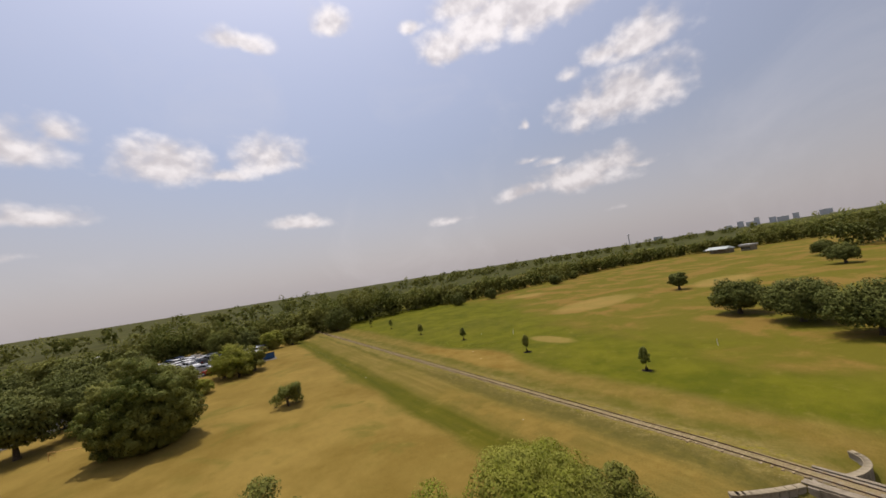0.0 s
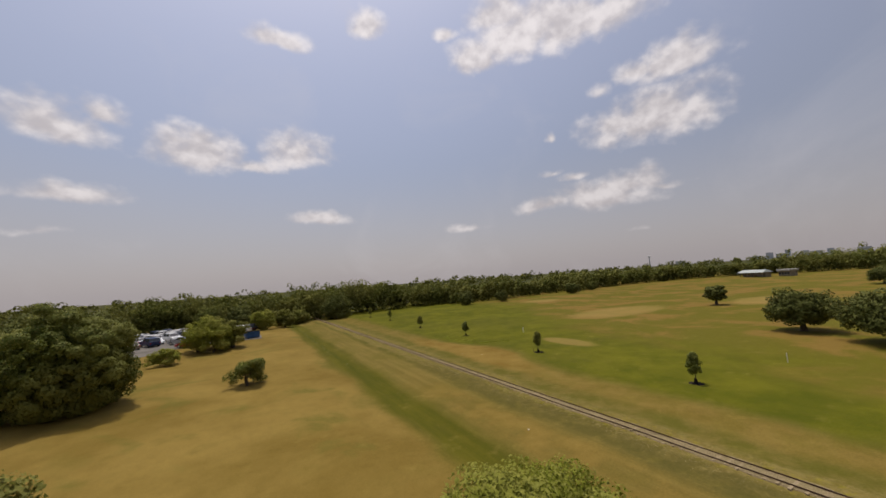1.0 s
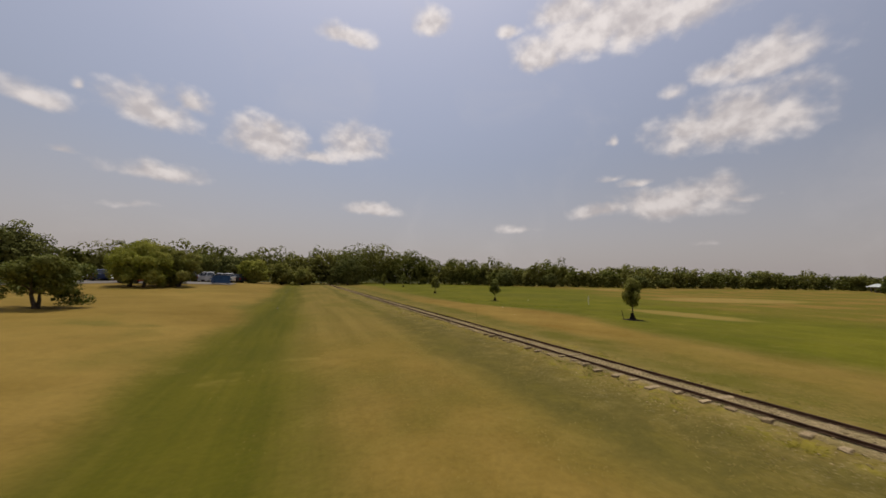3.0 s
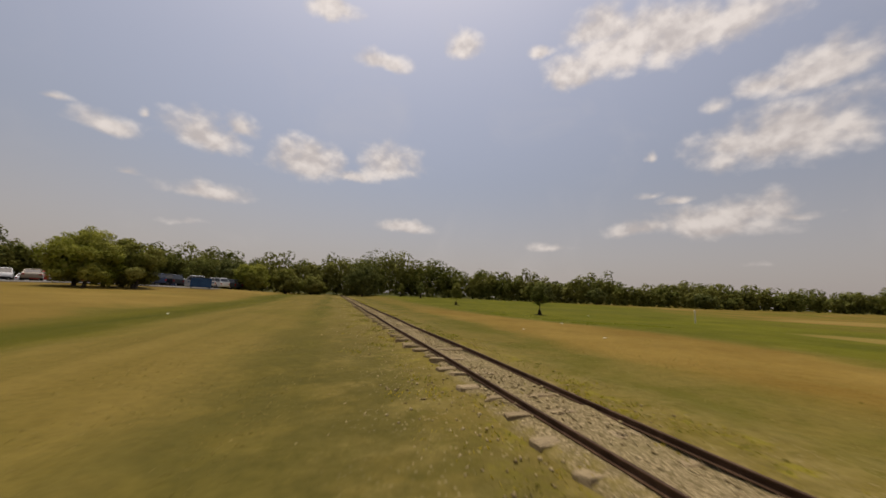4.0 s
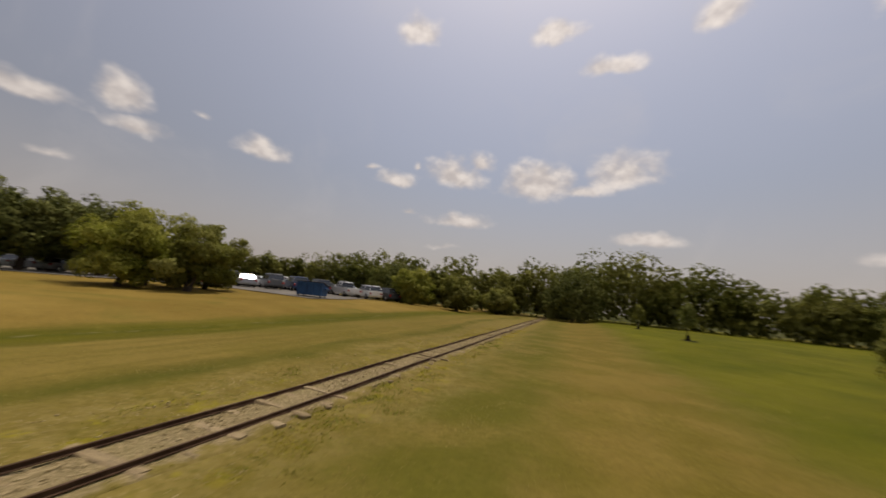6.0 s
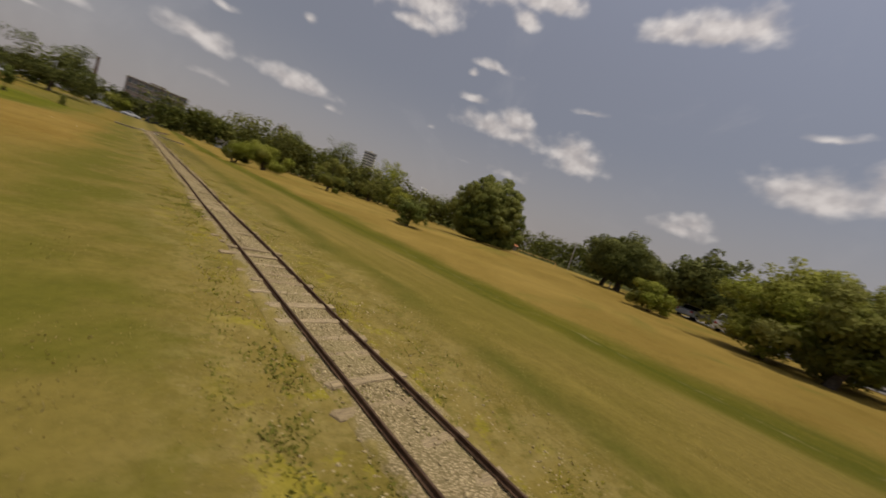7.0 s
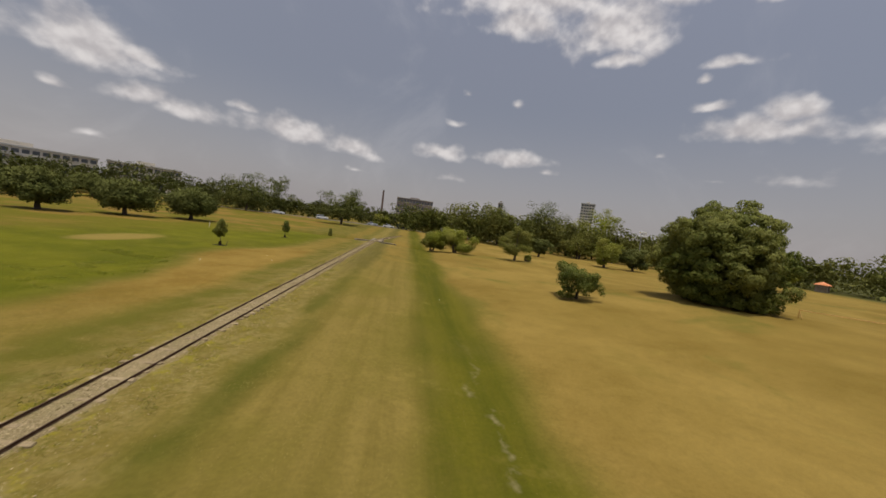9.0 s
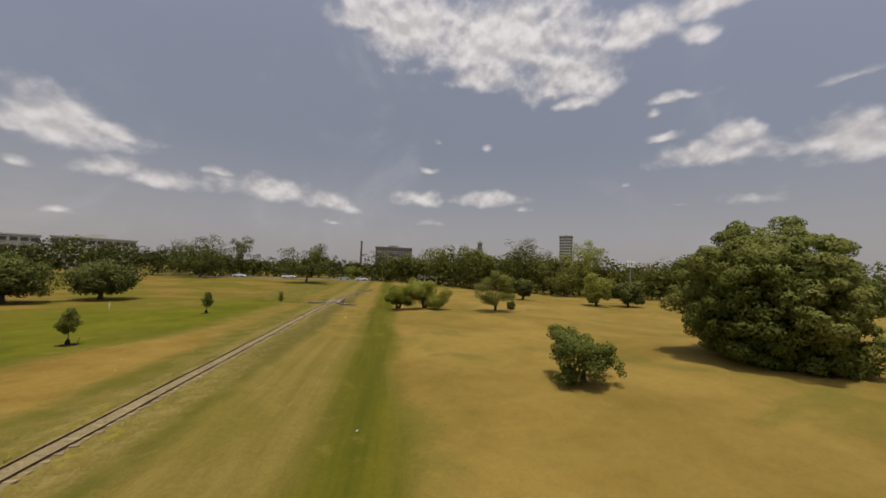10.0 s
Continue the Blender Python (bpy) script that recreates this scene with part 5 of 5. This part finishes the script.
pavilion(196.0, 50.0, 69)
block("annex", "low stone annex beside the pavilion", "building", 198.0, 38.5, ground_at(198, 38.5), 72, 4.5, 4.5, 2.4, 1, 4, M["limestone"], pent=False)
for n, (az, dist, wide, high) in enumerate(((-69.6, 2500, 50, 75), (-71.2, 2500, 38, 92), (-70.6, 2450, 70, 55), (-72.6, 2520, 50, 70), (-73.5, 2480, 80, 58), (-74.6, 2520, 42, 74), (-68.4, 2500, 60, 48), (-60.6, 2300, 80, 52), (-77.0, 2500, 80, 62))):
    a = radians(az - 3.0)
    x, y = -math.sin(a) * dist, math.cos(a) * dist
    t = block("high_rise", "hazy distant city high-rise", "building", x, y, 0, az + 180, wide * 0.55, 26, high * 0.48, 9, 6, M["hazy"], pent=n % 2 == 0, glazing="sky_glass")
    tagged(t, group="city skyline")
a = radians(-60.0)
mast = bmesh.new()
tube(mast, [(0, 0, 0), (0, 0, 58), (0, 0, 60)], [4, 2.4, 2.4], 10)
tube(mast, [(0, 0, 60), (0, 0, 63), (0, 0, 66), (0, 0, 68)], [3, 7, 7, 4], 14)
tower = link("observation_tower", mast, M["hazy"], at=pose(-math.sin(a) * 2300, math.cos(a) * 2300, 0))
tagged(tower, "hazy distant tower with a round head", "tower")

# ---- ties: one object each where the camera passes, the rest joined ----
rng = np.random.RandomState(17)
shapes = []
for n in range(5):
    bm = bmesh.new()
    box(bm, -0.53, 0.42, -0.062, 0.062, -0.12, 0.0, 0.012)
    for v in bm.verts:
        v.co += Vector((rng.normal() * 0.012, rng.normal() * 0.007, rng.normal() * 0.004))
    me = bpy.data.meshes.new("tie")
    bm.to_mesh(me)
    bm.free()
    me.materials.append(M["tie"])
    shapes.append(me)
rest = bmesh.new()
for n, y in enumerate(np.arange(-64, 99, 0.46)):
    y = float(y + rng.normal() * 0.025)
    cx = float(track_x(y))
    at = pose(cx + rng.normal() * 0.05 + 0.10 * float(smooth(24, 36, y)), y, -0.062 + 0.004 * float(smooth(24, 36, y)) + rng.normal() * 0.009, rng.normal() * 0.9, 0.5 + rng.normal() * 0.9, rng.normal() * 2.2 - math.degrees(math.atan(float(track_x(y + 0.5) - track_x(y - 0.5)))))
    if -24.5 < y < 60:
        t = new("tie", shapes[n % 5])
        t.parent, t.matrix_basis = railway, at
    else:
        box(rest, cx - 0.54, cx + 0.54, y - 0.085, y + 0.085, -0.2, -0.057)
tagged(part("ties_beyond", rest, M["tie"], railway, "weathered ties further along the line"), kind="stuff")


# ---- loose stones, weeds and grass ----
def scatter_stones(count, y0, y1, seed):
    rng = np.random.RandomState(seed)
    oct_v = np.array([(1, 0, 0), (-1, 0, 0), (0, 1, 0), (0, -1, 0), (0, 0, 1), (0, 0, -1)], float)
    oct_f = np.array([(0, 2, 4), (2, 1, 4), (1, 3, 4), (3, 0, 4), (2, 0, 5), (1, 2, 5), (3, 1, 5), (0, 3, 5)])
    y = rng.uniform(y0, y1, count)
    wide = rng.rand(count) < 0.42
    u = np.where(wide, rng.normal(-0.45, 0.60, count), rng.normal(0, 0.30, count))
    x = track_x(y) + u
    s = rng.uniform(0.008, 0.022, count) * np.where(np.abs(u) > 0.55, 0.85, 1.0)
    z = np.where(np.abs(u) < 0.60, -0.062 - 0.075 * np.clip(np.abs(u) / 0.62, 0, 1) ** 4, land(x, y)) + s * 0.25
    v = oct_v[None] * s[:, None, None] * rng.uniform(0.6, 1.3, (count, 1, 3)) * (1, 1, 0.6) + rng.normal(0, 0.004, (count, 6, 3)) + np.stack([x, y, z], -1)[:, None]
    f = (oct_f[None] + 6 * np.arange(count)[:, None, None]).reshape(-1, 3)
    return tagged(raw("loose_stones", v.reshape(-1, 3), f, M["stone"]), "pale loose ballast stones between and beside the rails", "gravel", kind="stuff")


scatter_stones(15000, -18, 56, 31)


def blades(name, label, x, y, high, wide, mat, rng, category):
    n = len(x)
    a = rng.rand(n) * 6.283
    lean = rng.normal(0, 0.7, (n, 2)) * high[:, None]
    z = np.where(np.abs(x - track_x(y)) < 0.50, -0.075, land(x, y)) - 0.01
    base = np.stack([x, y, z], -1)
    w = np.stack([np.cos(a), np.sin(a), 0 * a], -1) * (wide / 2)[:, None]
    tip = base + np.concatenate([lean, high[:, None]], 1)
    w *= np.where(np.cross(w, tip - base)[:, 2:] < 0, -1, 1)
    v = np.stack([base - w, base + w, tip], 1).reshape(-1, 3)
    v = np.concatenate([v, np.repeat(rng.normal(0, 0.25, (n, 3)) + (0, 0, 1), 3, 0)], 1)
    return tagged(raw(name, v, np.arange(3 * n).reshape(-1, 3), mat), label, category, kind="stuff")


rng = np.random.RandomState(41)
n = 130000
gy_ = rng.uniform(-8, 54, n)
gx_ = rng.normal(0, 1, n) * (2.0 + 3.5 * rng.rand(n))
keep = (np.abs(gx_ - track_x(gy_)) > 0.58) | (rng.rand(n) < 0.08)
blades("grass", "short dry grass beside the railway", gx_[keep], gy_[keep], rng.uniform(0.008, 0.028, n)[keep], rng.uniform(0.008, 0.018, n)[keep], M["blade"], rng, "grass")
c = 1500
wy = 54 - 68 * rng.rand(c) ** 1.5
side = np.where(rng.rand(c) < 0.35, -1, 1) * np.abs(rng.normal(0.66, 0.40, c))
k = 30
wx_ = (track_x(wy) + side)[:, None] + rng.normal(0, 0.085, (c, k))
wy_ = wy[:, None] + rng.normal(0, 0.10, (c, k))
blades("weeds", "yellowing weeds along the ballast", wx_.ravel(), wy_.ravel(), rng.uniform(0.010, 0.036, c * k), rng.uniform(0.018, 0.04, c * k), M["weed"], rng, "weeds")

c = 80
tx = np.concatenate([rng.normal(9.8, 1.3, c // 2), rng.uniform(9.0, 14.0, c - c // 2)])
ty = np.concatenate([rng.normal(23.0, 3.4, c // 2), 18.6 - 0.5 * (tx[c // 2:] - 9.0) + rng.normal(0, 0.35, c - c // 2)])
k = 70
tx_ = tx[:, None] + rng.normal(0, 0.28, (c, k))
ty_ = ty[:, None] + rng.normal(0, 0.16, (c, k))
blades("weeds", "low green weed tufts on the playing field", tx_.ravel(), ty_.ravel(), rng.uniform(0.025, 0.08, c * k), rng.uniform(0.02, 0.05, c * k), M["tuft"], rng, "weeds")
